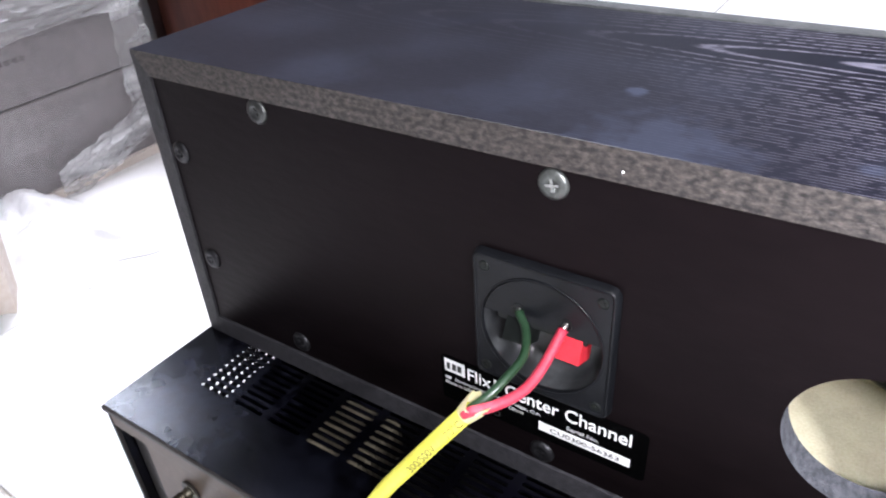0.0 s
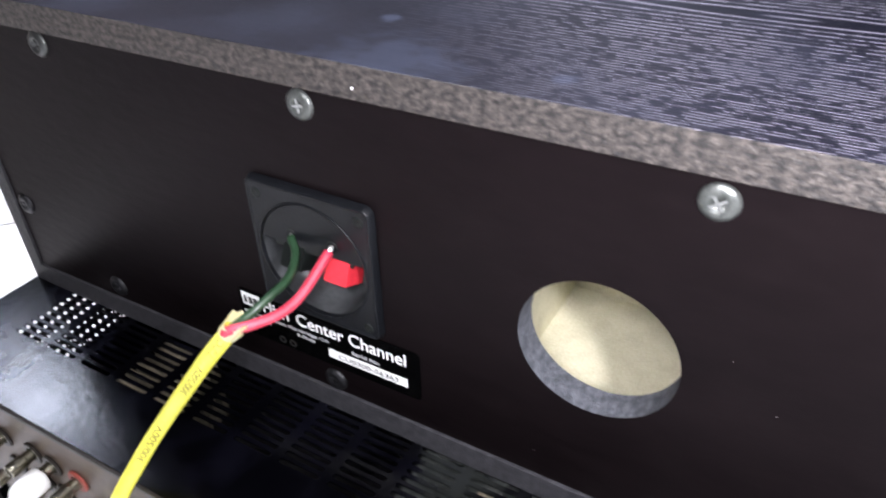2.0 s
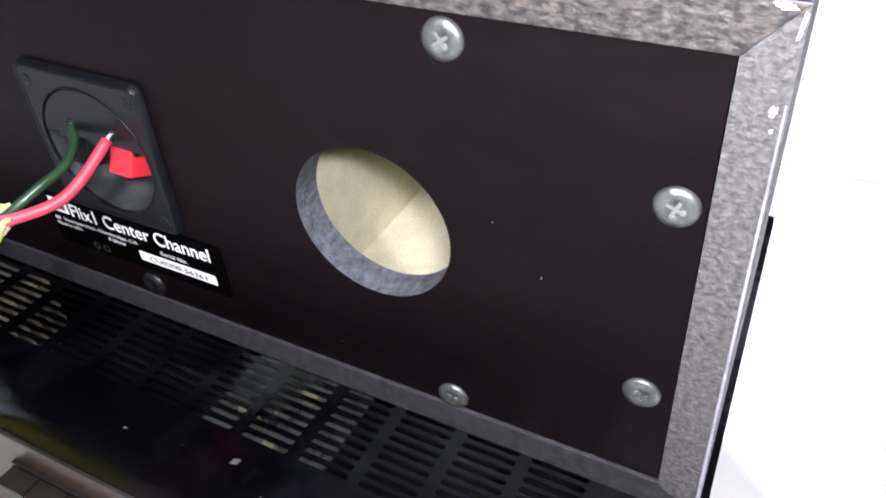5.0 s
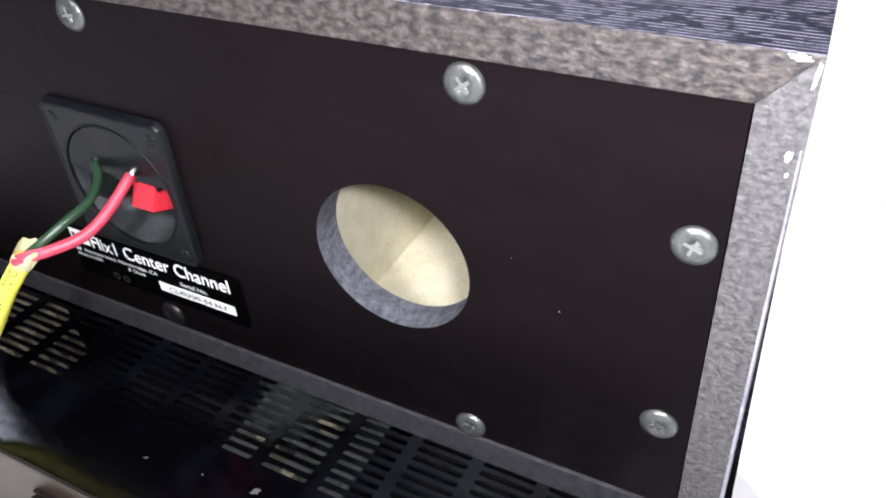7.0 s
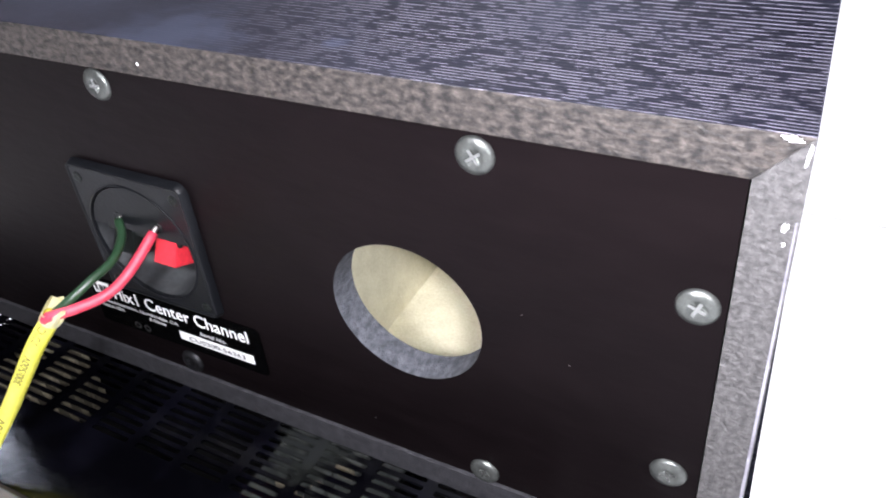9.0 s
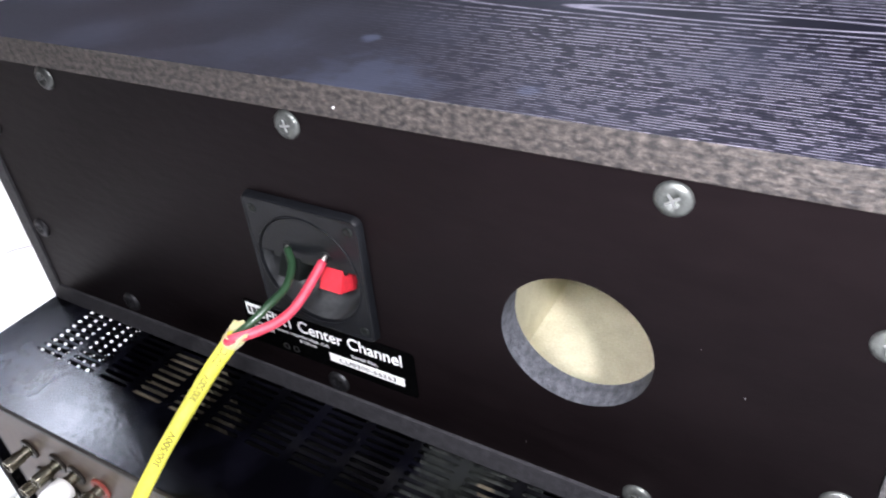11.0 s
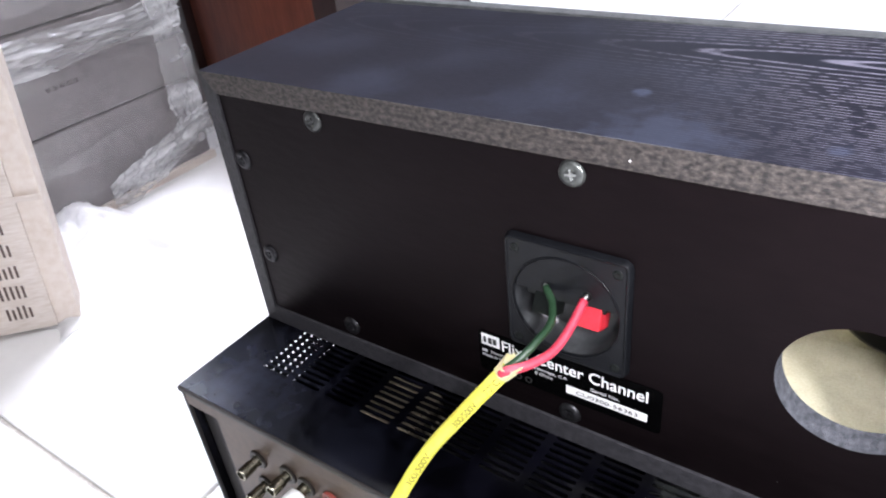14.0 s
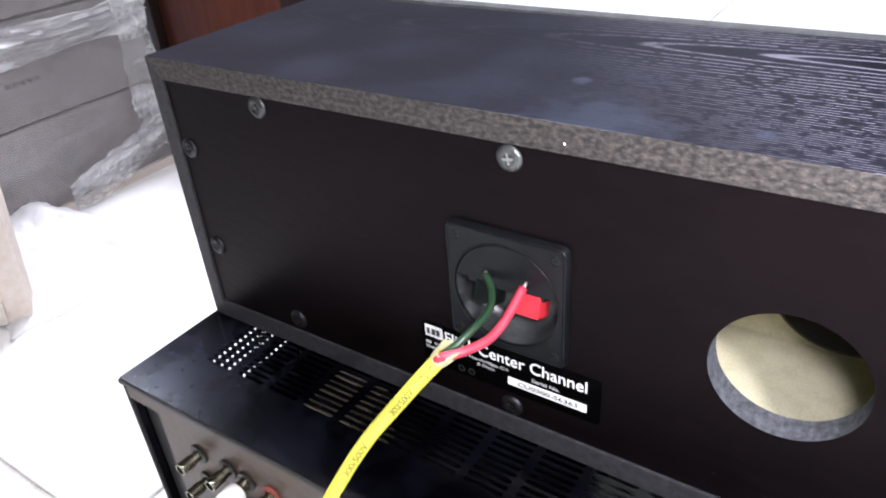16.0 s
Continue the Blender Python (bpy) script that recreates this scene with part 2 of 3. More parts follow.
def add_dust_or_sheen(m, centre, radius, colour, amount, soft=1.0):
    """A patch with a ragged outline: settled dust, a paler tone, and painted sheen."""
    nt = m.node_tree
    b = nt.nodes["Principled BSDF"]
    old = b.inputs["Base Color"].links[0].from_socket
    tc = nt.nodes.new("ShaderNodeTexCoord")
    dist = nt.nodes.new("ShaderNodeVectorMath")
    dist.operation = "DISTANCE"
    dist.inputs[1].default_value = centre
    nt.links.new(tc.outputs["Object"], dist.inputs[0])
    n = nt.nodes.new("ShaderNodeTexNoise")
    n.inputs["Scale"].default_value, n.inputs["Detail"].default_value = 130.0, 6
    nt.links.new(tc.outputs["Object"], n.inputs["Vector"])
    edge = nt.nodes.new("ShaderNodeMath")
    edge.operation = "MULTIPLY_ADD"
    edge.inputs[1].default_value = -radius * 2.2
    nt.links.new(n.outputs["Fac"], edge.inputs[0])
    nt.links.new(dist.outputs["Value"], edge.inputs[2])
    r = nt.nodes.new("ShaderNodeMapRange")
    r.inputs["From Min"].default_value, r.inputs["From Max"].default_value = -radius * 0.6 * soft, radius * 0.15 * soft
    r.inputs["To Min"].default_value, r.inputs["To Max"].default_value = amount, 0.0
    nt.links.new(edge.outputs["Value"], r.inputs["Value"])
    mix = nt.nodes.new("ShaderNodeMix")
    mix.data_type = "RGBA"
    mix.inputs["B"].default_value = (*colour, 1)
    nt.links.new(r.outputs["Result"], mix.inputs["Factor"])
    nt.links.new(old, mix.inputs["A"])
    nt.links.new(mix.outputs["Result"], b.inputs["Base Color"])


add_dust_or_sheen(AMP_BLACK, (0.060, -0.006, AZ_TOP), 0.015, (0.045, 0.050, 0.044), 0.25)
# left end of the cover: bluish reflection painted in over ragged dust
add_dust_or_sheen(AMP_BLACK, (-0.175, -0.050, AZ_TOP), 0.040, (0.030, 0.033, 0.052), 0.62, 1.8)
# plain lighter tone between the right-hand slots
add_dust_or_sheen(AMP_BLACK, (0.140, -0.015, AZ_TOP), 0.045, (0.026, 0.027, 0.031), 0.22, 1.8)
add_dust_or_sheen(AMP_BLACK, (0.219, 0.100, AZ_TOP), 0.040, (0.050, 0.052, 0.070), 0.6, 1.8)
# fringe of the painted bluish reflection
add_dust_or_sheen(AMP_BLACK, (-0.090, -0.062, AZ_TOP), 0.026, (0.016, 0.018, 0.030), 0.35, 2.2)
# bluish patches: dust, with the lamp's sheen near the panel edge painted in
for where, wide, much in (((0.030, 0.006, 0.155), 0.022, 0.30), ((-0.030, 0.020, 0.155), 0.018, 0.12), ((0.009, 0.043, 0.155), 0.004, 0.5), ((-0.110, 0.012, 0.153), 0.020, 0.10), ((0.085, 0.015, 0.155), 0.004, 0.4)):
    add_dust_or_sheen(ASH, where, wide, (0.055, 0.066, 0.105), much)
FIN = mat("dusty_pale_metal", (0.085, 0.075, 0.052), 0.6, colour2=(0.16, 0.14, 0.098), scale=120)
FIN_GREEN = mat("dusty_green_grey_board", (0.014, 0.017, 0.016), 0.6, colour2=(0.055, 0.06, 0.055), scale=140)
NICKEL = mat("nickel_jack", (0.26, 0.25, 0.19), 0.26, metal=1.0, colour2=(0.40, 0.38, 0.30), scale=200)
WHITE_PL = mat("white_plastic", (0.80, 0.80, 0.79), 0.4, scale=60)
TERM = mat("brown_black_bakelite", (0.012, 0.010, 0.009), 0.4, colour2=(0.020, 0.017, 0.015), scale=90, spec=0.3)
RED_OLD = mat("faded_red_plastic", (0.20, 0.040, 0.030), 0.5, colour2=(0.30, 0.065, 0.05), scale=90)
TILE = mat("white_glazed_tile", (0.80, 0.80, 0.79), 0.22, colour2=(0.86, 0.86, 0.85), scale=4, per_object=0.02)
GROUT = mat("grey_grout", (0.45, 0.43, 0.40), 0.9, scale=80)
WALL = mat("dark_wall_paint", (0.040, 0.038, 0.042), 0.8, colour2=(0.05, 0.048, 0.052), scale=3, bump=0.1, bump_scale=200)
CEILING = mat("grey_ceiling_paint", (0.20, 0.20, 0.21), 0.9, scale=3)
CARD = mat("brown_cardboard", (0.64, 0.57, 0.51), 0.8, colour2=(0.71, 0.64, 0.58), scale=12, stretch=(1, 1, 6), bump=0.15, bump_scale=150)
CARD_LIGHT = mat("pale_cardboard", (0.68, 0.60, 0.53), 0.8, colour2=(0.74, 0.66, 0.59), scale=14, bump=0.15, bump_scale=150)
GREY_INK = mat("faint_grey_print", (0.085, 0.072, 0.074), 0.6)
GREY_BOX = mat("grey_carton", (0.16, 0.142, 0.145), 0.5, colour2=(0.195, 0.175, 0.178), scale=9, bump=0.2, bump_scale=60)
MAHOGANY = mat("red_brown_veneer", (0.11, 0.030, 0.018), 0.35, colour2=(0.17, 0.050, 0.028), scale=14, stretch=(3, 3, 0.35))
DARK_WOOD = mat("dark_stained_wood", (0.022, 0.010, 0.010), 0.4, colour2=(0.035, 0.016, 0.014), scale=20, stretch=(3, 3, 0.4))
FOAM = mat("white_foam_sheet", (0.94, 0.94, 0.94), 0.7, colour2=(0.97, 0.97, 0.97), scale=20, bump=0.15, bump_scale=60)


def wrap_film():
    """Clear stretch film: mostly see-through, glossy, with creases that catch the light."""
    m = bpy.data.materials.new("clear_stretch_film")
    m.use_nodes = True
    nt = m.node_tree
    b = nt.nodes["Principled BSDF"]
    b.inputs["Base Color"].default_value = (0.85, 0.86, 0.87, 1)
    b.inputs["Roughness"].default_value = 0.16
    tc = nt.nodes.new("ShaderNodeTexCoord")
    n = nt.nodes.new("ShaderNodeTexNoise")
    n.inputs["Scale"].default_value, n.inputs["Detail"].default_value, n.inputs["Distortion"].default_value = 15.0, 8, 0.7
    mp = nt.nodes.new("ShaderNodeMapping")
    mp.inputs["Rotation"].default_value = (0.35, 0, 0)
    mp.inputs["Scale"].default_value = (1.0, 0.45, 1.9)
    nt.links.new(tc.outputs["Object"], mp.inputs["Vector"])
    nt.links.new(mp.outputs["Vector"], n.inputs["Vector"])
    r = nt.nodes.new("ShaderNodeMapRange")
    r.inputs["From Min"].default_value, r.inputs["From Max"].default_value = 0.50, 0.85
    r.inputs["To Min"].default_value, r.inputs["To Max"].default_value = 0.10, 0.50
    nt.links.new(n.outputs["Fac"], r.inputs["Value"])
    nt.links.new(r.outputs["Result"], b.inputs["Alpha"])
    bp = nt.nodes.new("ShaderNodeBump")
    bp.inputs["Strength"].default_value, bp.inputs["Distance"].default_value = 0.9, 0.01
    nt.links.new(n.outputs["Fac"], bp.inputs["Height"])
    nt.links.new(bp.outputs["Normal"], b.inputs["Normal"])
    return m


FILM = wrap_film()


# ---- mesh helpers ----
def part(name, bm, material, parent=None, label="", smooth=False):
    me = bpy.data.meshes.new(name)
    bmesh.ops.recalc_face_normals(bm, faces=bm.faces)
    bm.to_mesh(me)
    bm.free()
    for m in (material if isinstance(material, (list, tuple)) else [material]):
        me.materials.append(m)
    if smooth:
        for p in me.polygons:
            p.use_smooth = True
    ob = new(name, me)
    if parent is not None:
        ob.parent = parent
    if label:
        ob["label"] = label
    return ob


def empty(name, label, category, group="", kind=""):
    return tagged(new(name), label, category, group, kind)


def box(x0, x1, y0, y1, z0, z1, bevel=0.0, seg=2, bm=None):
    bm = bm or bmesh.new()
    r = bmesh.ops.create_cube(bm, size=1, matrix=Matrix.Translation(((x0 + x1) / 2, (y0 + y1) / 2, (z0 + z1) / 2)) @ Matrix.Diagonal((x1 - x0, y1 - y0, z1 - z0, 1)))
    if bevel:
        es = list({e for v in r["verts"] for e in v.link_edges})
        bmesh.ops.bevel(bm, geom=es, offset=bevel, segments=seg, profile=0.7, affect="EDGES")
    return bm


def prism(outline, y0, y1, bevel=0.0):
    """An outline in x and z, drawn out from y0 to y1."""
    bm = bmesh.new()
    f = bm.faces.new([bm.verts.new((x, y0, z)) for x, z in outline])
    r = bmesh.ops.extrude_face_region(bm, geom=[f])
    bmesh.ops.translate(bm, verts=[v for v in r["geom"] if isinstance(v, bmesh.types.BMVert)], vec=(0, y1 - y0, 0))
    if bevel:
        bmesh.ops.bevel(bm, geom=bm.edges[:], offset=bevel, segments=2, profile=0.7, affect="EDGES")
    return bm


def ring(cx, cz, r, n=48):
    return [(cx + r * math.cos(2 * math.pi * i / n), cz + r * math.sin(2 * math.pi * i / n)) for i in range(n)]


def round_rect(x0, x1, z0, z1, r, n=5):
    pts = []
    for cx, cz, a in ((x1 - r, z1 - r, 0), (x0 + r, z1 - r, 90), (x0 + r, z0 + r, 180), (x1 - r, z0 + r, 270)):
        pts += [(cx + r * math.cos(math.radians(a + 90 * i / n)), cz + r * math.sin(math.radians(a + 90 * i / n))) for i in range(n + 1)]
    return pts


def holed_plate(outer, holes, d0, d1, hole_material=0):
    """A plate in x and z between y = d0 and d1 with holes right through it; the holes' walls take their own material slot."""
    bm = bmesh.new()
    loops = [outer] + holes

    def sheet(y):
        made, edges = [], []
        for lp in loops:
            vs = [bm.verts.new((x, y, z)) for x, z in lp]
            made.append(vs)
            edges += [bm.edges.new((vs[i], vs[(i + 1) % len(vs)])) for i in range(len(vs))]
        bmesh.ops.triangle_fill(bm, use_beauty=True, edges=edges)
        return made

    a, b = sheet(d0), sheet(d1)
    for k, (u, v) in enumerate(zip(a, b)):
        for i in range(len(u)):
            j = (i + 1) % len(u)
            f = bm.faces.new((u[i], u[j], v[j], v[i]))
            f.material_index = hole_material if k else 0
    return bm


def lathe(profile, n=32, m=None, bm=None):
    """Turns (radius, height) round z; the pose m places it."""
    bm = bm or bmesh.new()
    rows = []
    for r, h in profile:
        if r < 1e-6:
            rows.append([bm.verts.new((0, 0, h))])
        else:
            rows.append([bm.verts.new((r * math.cos(2 * math.pi * i / n), r * math.sin(2 * math.pi * i / n), h)) for i in range(n)])
    for a, b in zip(rows, rows[1:]):
        for i in range(n):
            q = [a[i % len(a)], a[(i + 1) % len(a)], b[(i + 1) % len(b)], b[i % len(b)]]
            q = list(dict.fromkeys(q))
            if len(q) > 2:
                bm.faces.new(q)
    if m is not None:
        bmesh.ops.transform(bm, matrix=m, verts=[v for row in rows for v in row])
    return bm


def ragged_spot(seed, high=0.0003, n=18):
    """A flat spot of radius one with an uneven outline."""
    rnd = random.Random(seed)
    bm = bmesh.new()
    rows = []
    for k, h in ((0.0, high), (0.55, high), (1.0, 0.0)):
        row = []
        for i in range(n):
            a = 2 * math.pi * i / n
            r = k * (1 + rnd.uniform(-0.38, 0.32) * (1 if k == 1.0 else 0.4))
            row.append(bm.verts.new((r * math.cos(a), r * math.sin(a), h)))
        rows.append(row)
    bm.faces.new(rows[1])
    for i in range(n):
        bm.faces.new((rows[1][i], rows[1][(i + 1) % n], rows[2][(i + 1) % n], rows[2][i]))
    bmesh.ops.delete(bm, geom=rows[0], context="VERTS")
    return bm


def tube(points, radius, n=16, steps=10, caps=True, bm=None, radii=None):
    """A round tube along a smooth line through the points."""
    bm = bm or bmesh.new()
    p = [Vector(q) for q in points]
    ext = [p[0] * 2 - p[1]] + p + [p[-1] * 2 - p[-2]]
    line = []
    for i in range(1, len(ext) - 2):
        for s in range(steps):
            t = s / steps
            a, b, c, d = ext[i - 1:i + 3]
            line.append(0.5 * ((2 * b) + (c - a) * t + (2 * a - 5 * b + 4 * c - d) * t * t + (3 * b - a - 3 * c + d) * t ** 3))
    line.append(p[-1])
    up = Vector((0, 0, 1))
    rows = []
    for i, q in enumerate(line):
        d = (line[min(i + 1, len(line) - 1)] - line[max(i - 1, 0)]).normalized()
        side = d.cross(up)
        side = side.normalized() if side.length > 1e-4 else Vector((1, 0, 0))
        up = side.cross(d).normalized()
        r = radius if radii is None else radii[0] + (radii[1] - radii[0]) * i / (len(line) - 1)
        rows.append([bm.verts.new(q + r * (math.cos(2 * math.pi * k / n) * side + math.sin(2 * math.pi * k / n) * up)) for k in range(n)])
    for a, b in zip(rows, rows[1:]):
        for k in range(n):
            bm.faces.new((a[k], a[(k + 1) % n], b[(k + 1) % n], b[k]))
    if caps:
        bm.faces.new(rows[0])
        bm.faces.new(rows[-1])
    return bm


def lettering(name, text, x, y, z, height, width, material, parent):
    """Flat letters that face -y, their lower left corner at x, z, made to fit the width."""
    cu = bpy.data.curves.new(name, "FONT")
    cu.body, cu.extrude, cu.offset = text, 0.01, 0.006
    tmp = bpy.data.objects.new(name, cu)
    scene.collection.objects.link(tmp)
    me = bpy.data.meshes.new_from_object(tmp.evaluated_get(bpy.context.evaluated_depsgraph_get()))
    bpy.data.objects.remove(tmp)
    me.name = name
    xs, ys = [v.co.x for v in me.vertices], [v.co.y for v in me.vertices]
    sx, sy = width / (max(xs) - min(xs)), height / 0.70
    me.transform(Matrix(((sx, 0, 0, x - min(xs) * sx), (0, 0, -0.006, y), (0, sy, 0, z), (0, 0, 0, 1))))
    me.materials.clear()
    me.materials.append(material)
    ob = new(name, me)
    ob.parent = parent
    return ob


def bars(name, x0, x1, y, z0, z1, n, material, parent, seed=1):
    """A line of small print as plain bars."""
    rnd = random.Random(seed)
    bm = bmesh.new()
    x, step = x0, (x1 - x0) / n
    for i in range(n):
        w = step * rnd.uniform(0.55, 0.8)
        box(x, x + w, y - 0.0001, y + 0.0001, z0, z1, bm=bm)
        x += step
    return part(name, bm, material, parent)


# ---- room ----
def build_room():
    x0, x1, y0, y1 = -3.6, 2.2, -2.05, 5.4
    t = 0.12
    floor = tagged(part("floor", box(x0, x1, y0, y1, FLOOR - 0.1, FLOOR - 0.004), GROUT), "white glazed tile floor with grey grout joints", "floor", kind="structure")
    for nm, b in (("wall_east", (x1, x1 + t, y0 - t, y1 + t)), ("wall_west", (x0 - t, x0, y0 - t, y1 + t)), ("wall_north", (x0, x1, y1, y1 + t))):
        tagged(part(nm, box(*b, FLOOR - 0.1, CEIL), WALL), "plain dark grey painted wall", "wall", kind="structure")
    # the window opening is added, unseen, behind the fill lamp
    wx0, wx1, wz0, wz1 = 0.12, 1.32, 1.40, 2.16
    bm = holed_plate([(x0, FLOOR - 0.1), (x1, FLOOR - 0.1), (x1, CEIL), (x0, CEIL)], [[(wx0, wz0), (wx1, wz0), (wx1, wz1), (wx0, wz1)]], y0 - t, y0)
    tagged(part("wall_south", bm, WALL), "plain dark grey painted wall with an added window opening", "wall", kind="structure")
    tagged(part("ceiling", box(x0 - t, x1 + t, y0 - t, y1 + t, CEIL, CEIL + 0.1), CEILING), "plain grey ceiling", "ceiling", kind="structure")
    return floor, x0, x1, y0, y1


FLOOR_OB, RX0, RX1, RY0, RY1 = build_room()


# ---- centre speaker ----
XS, ZB, ZT, DEPTH, BT = 0.2085, -0.007, 0.155, 0.1315, 0.0095
HOLE = (0.1068, 0.0735, 0.0266)
CUP = (-0.0023, 0.0736, 0.0243)


def screw_mesh(bm_r, high):
    prof = [(0, high * 0.40), (bm_r * 0.30, high * 0.50), (bm_r * 0.46, high), (bm_r * 0.62, high * 0.98), (bm_r * 0.86, high * 0.72), (bm_r * 0.97, high * 0.35), (bm_r, 0.0), (bm_r * 0.9, -0.0012), (0, -0.0012)]
    return lathe(prof, 28)


def screw(name, x, y, z, r, high, material, parent, turn, label=""):
    inner = RECESS if material is ZINC else material
    ob = part(name, screw_mesh(r, high), material, parent, label, smooth=True)
    ob.matrix_basis = pose(x, y, z, 90, 0, 0) @ pose(0, 0, 0, 0, 0, turn)
    bm = bmesh.new()
    box(-r * 0.44, r * 0.44, -r * 0.085, r * 0.085, high * 0.30, high * 0.92, bm=bm)
    box(-r * 0.085, r * 0.085, -r * 0.44, r * 0.44, high * 0.30, high * 0.90, bm=bm)
    part("cross_recess", bm, inner, ob)
    return ob


def build_speaker():
    sp = empty("center_speaker", "black ash centre speaker, back side out, lying on the amplifier", "speaker")
    xi, zi0, zi1 = 0.1965, ZB + 0.0113, ZT - 0.0117

    def board(name, outline, label="", edge=PARTICLE):
        bm = prism(outline, 0.0, DEPTH, 0.0003)
        bmesh.ops.recalc_face_normals(bm, faces=bm.faces)
        for f in bm.faces:
            c = f.calc_center_median()
            if f.normal.y < -0.3 or f.normal.x * c.x + f.normal.z * (c.z - 0.074) < 0:
                f.material_index = 1
        return part(name, bm, [ASH, edge], sp, label)

    # the carcass is a little wider at its foot
    lo, ro, li, ri = -0.2080, 0.2078, -0.1985, 0.1976
    lob, rob, lib, rib = -0.2078, 0.2170, -0.1990, 0.2035
    zl, zil = ZT - 0.0028, zi1 - 0.0024
    board("top_board", [(lo, zl), (ro, ZT), (ri, zi1), (li, zil)], "black wood-grain board with a raw particle-board rear edge")
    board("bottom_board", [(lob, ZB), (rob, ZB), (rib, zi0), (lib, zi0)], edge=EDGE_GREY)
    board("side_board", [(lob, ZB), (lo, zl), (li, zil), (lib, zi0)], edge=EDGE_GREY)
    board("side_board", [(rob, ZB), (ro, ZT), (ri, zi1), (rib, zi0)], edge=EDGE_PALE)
    # strip along the worn edge that paints its highlight
    part("foil_glint_edge", prism([(rob - 0.0013, ZB + 0.001), (rob - 0.0002, ZB + 0.001), (ro + 0.0006, ZT - 0.020), (ro + 0.0002, ZT - 0.020)], -0.0003, 0.0005), FOIL_GLINT, sp, "worn foil line along the board edge with its highlight painted pale")
    g = 0.0004
    pan = holed_plate([(lib + g, zi0 + g), (rib - g, zi0 + g), (ri - g, zi1 - g), (li + g, zil - g)], [ring(HOLE[0], HOLE[1], HOLE[2], 64), ring(CUP[0], CUP[1], CUP[2] + 0.001, 48)], 0.0012, 0.0125, 1)
    part("back_panel", pan, [PANEL, MDF_EDGE], sp, "smooth black rear panel with a round port hole")
    part("front_baffle", box(-xi, xi, DEPTH - 0.016, DEPTH - 0.002, zi0, zi1), BEIGE, sp)
    part("grille_edge", box(-XS + 0.001, XS - 0.001, DEPTH + 0.0003, DEPTH + 0.0095, ZB + 0.002, ZT - 0.0004, 0.0025), GRILLE, sp, "dark grey cloth grille at the front")
    part("inner_floor", box(-xi, xi, 0.013, DEPTH - 0.017, zi0, zi0 + 0.0015), BEIGE, sp)
    part("inner_partition", box(0.054, 0.0625, 0.0128, DEPTH - 0.0165, zi0 + 0.0016, zi1), BEIGE, sp)
    # woofer's magnet behind the port
    bm = lathe([(0, 0.043), (0.010, 0.043), (0.0106, 0.0406), (0.0324, 0.0405), (0.033, 0.0399), (0.033, 0.024), (0.028, 0.022), (0.030, 0.012), (0.045, 0.0), (0, 0.0)], 48, pose(0.119, DEPTH - 0.016, 0.069, 90))
    wo = part("woofer", bm, DARK_IN, sp, "black round back of a woofer inside", smooth=False)
    part("magnet_rim", lathe([(0.0331, 0.0390), (0.0337, 0.0394), (0.0337, 0.0404), (0.0328, 0.0408)], 48, pose(0.119, DEPTH - 0.016, 0.069, 90)), FIN, wo)
    # screws
    rnd = random.Random(4)
    for x, z, m in ((-0.133, 0.136, DIM_ZINC), (0.0, 0.136, ZINC), (0.133, 0.136, ZINC), (-0.192, 0.1045, DARK_SCREW), (-0.1905, 0.045, DARK_SCREW), (-0.1355, 0.0125, DARK_SCREW),
                    (-0.0015, 0.0108, DARK_SCREW), (0.133, 0.0092, ZINC), (0.192, 0.1053, ZINC), (0.193, 0.0408, ZINC)):
        screw("screw", x, 0.0012, z, 0.0056, 0.0017, m, sp, rnd.uniform(0, 90), "bright zinc cross-head screw" if m is ZINC else "cross-head screw, its tone darkened for dim light")
    # chipped corner and specks on the raw edge
    for cx, cz, w, h, tilt in ((0.2035, 0.1540, 0.0050, 0.0014, 2), (0.2071, 0.1505, 0.0010, 0.0055, 3), (0.2062, 0.1332, 0.0017, 0.0023, 0), (0.0228, 0.1462, 0.0009, 0.0009, 0), (0.2068, 0.1290, 0.0008, 0.0014, 10)):
        bm = ragged_spot(int(cx * 9000) + int(cz * 7000))
        ob = part("chip", bm, CHIP, sp, "white chip in the raw edge")
        ob.matrix_basis = pose(cx, -0.0001, cz, 90, tilt, 0) @ Matrix.Diagonal((w / 2, h / 2, 1, 1))
    rs = random.Random(21)
    for i in range(4):
        ob = part("dust_speck", lathe([(0, 0.0002), (0.7, 0.00015), (1.0, 0.0)], 8), WHITE_INK, sp)
        k = rs.uniform(0.00009, 0.00016)
        ob.matrix_basis = pose(rs.uniform(0.060, 0.185), 0.0012, rs.uniform(0.012, 0.13), 90, rs.uniform(0, 90), 0) @ Matrix.Diagonal((k * rs.uniform(1, 2.2), k, 1, 1))
    # terminal plate
    tp = part("terminal_plate", holed_plate(round_rect(-0.0285, 0.0240, 0.0470, 0.1020, 0.0018), [ring(CUP[0], CUP[1], CUP[2], 48)], -0.0016, -0.0002), PLASTIC, sp, "square black moulded terminal plate")
    # sloped rim round the plate
    bm = bmesh.new()
    rows = [[bm.verts.new((x, y, z)) for x, z in round_rect(-0.0285 - k, 0.0240 + k, 0.0470 - k, 0.1020 + k, 0.0018 + k)] for k, y in ((0.0, -0.0014), (0.0003, -0.0019), (0.0009, -0.0021), (0.0014, -0.0016), (0.0021, 0.0006), (0.0022, 0.0011))]
    for u, v in zip(rows, rows[1:]):
        for i in range(len(u)):
            bm.faces.new((u[i], u[(i + 1) % len(u)], v[(i + 1) % len(u)], v[i]))
    part("raised_border", bm, PLASTIC, tp, smooth=True)
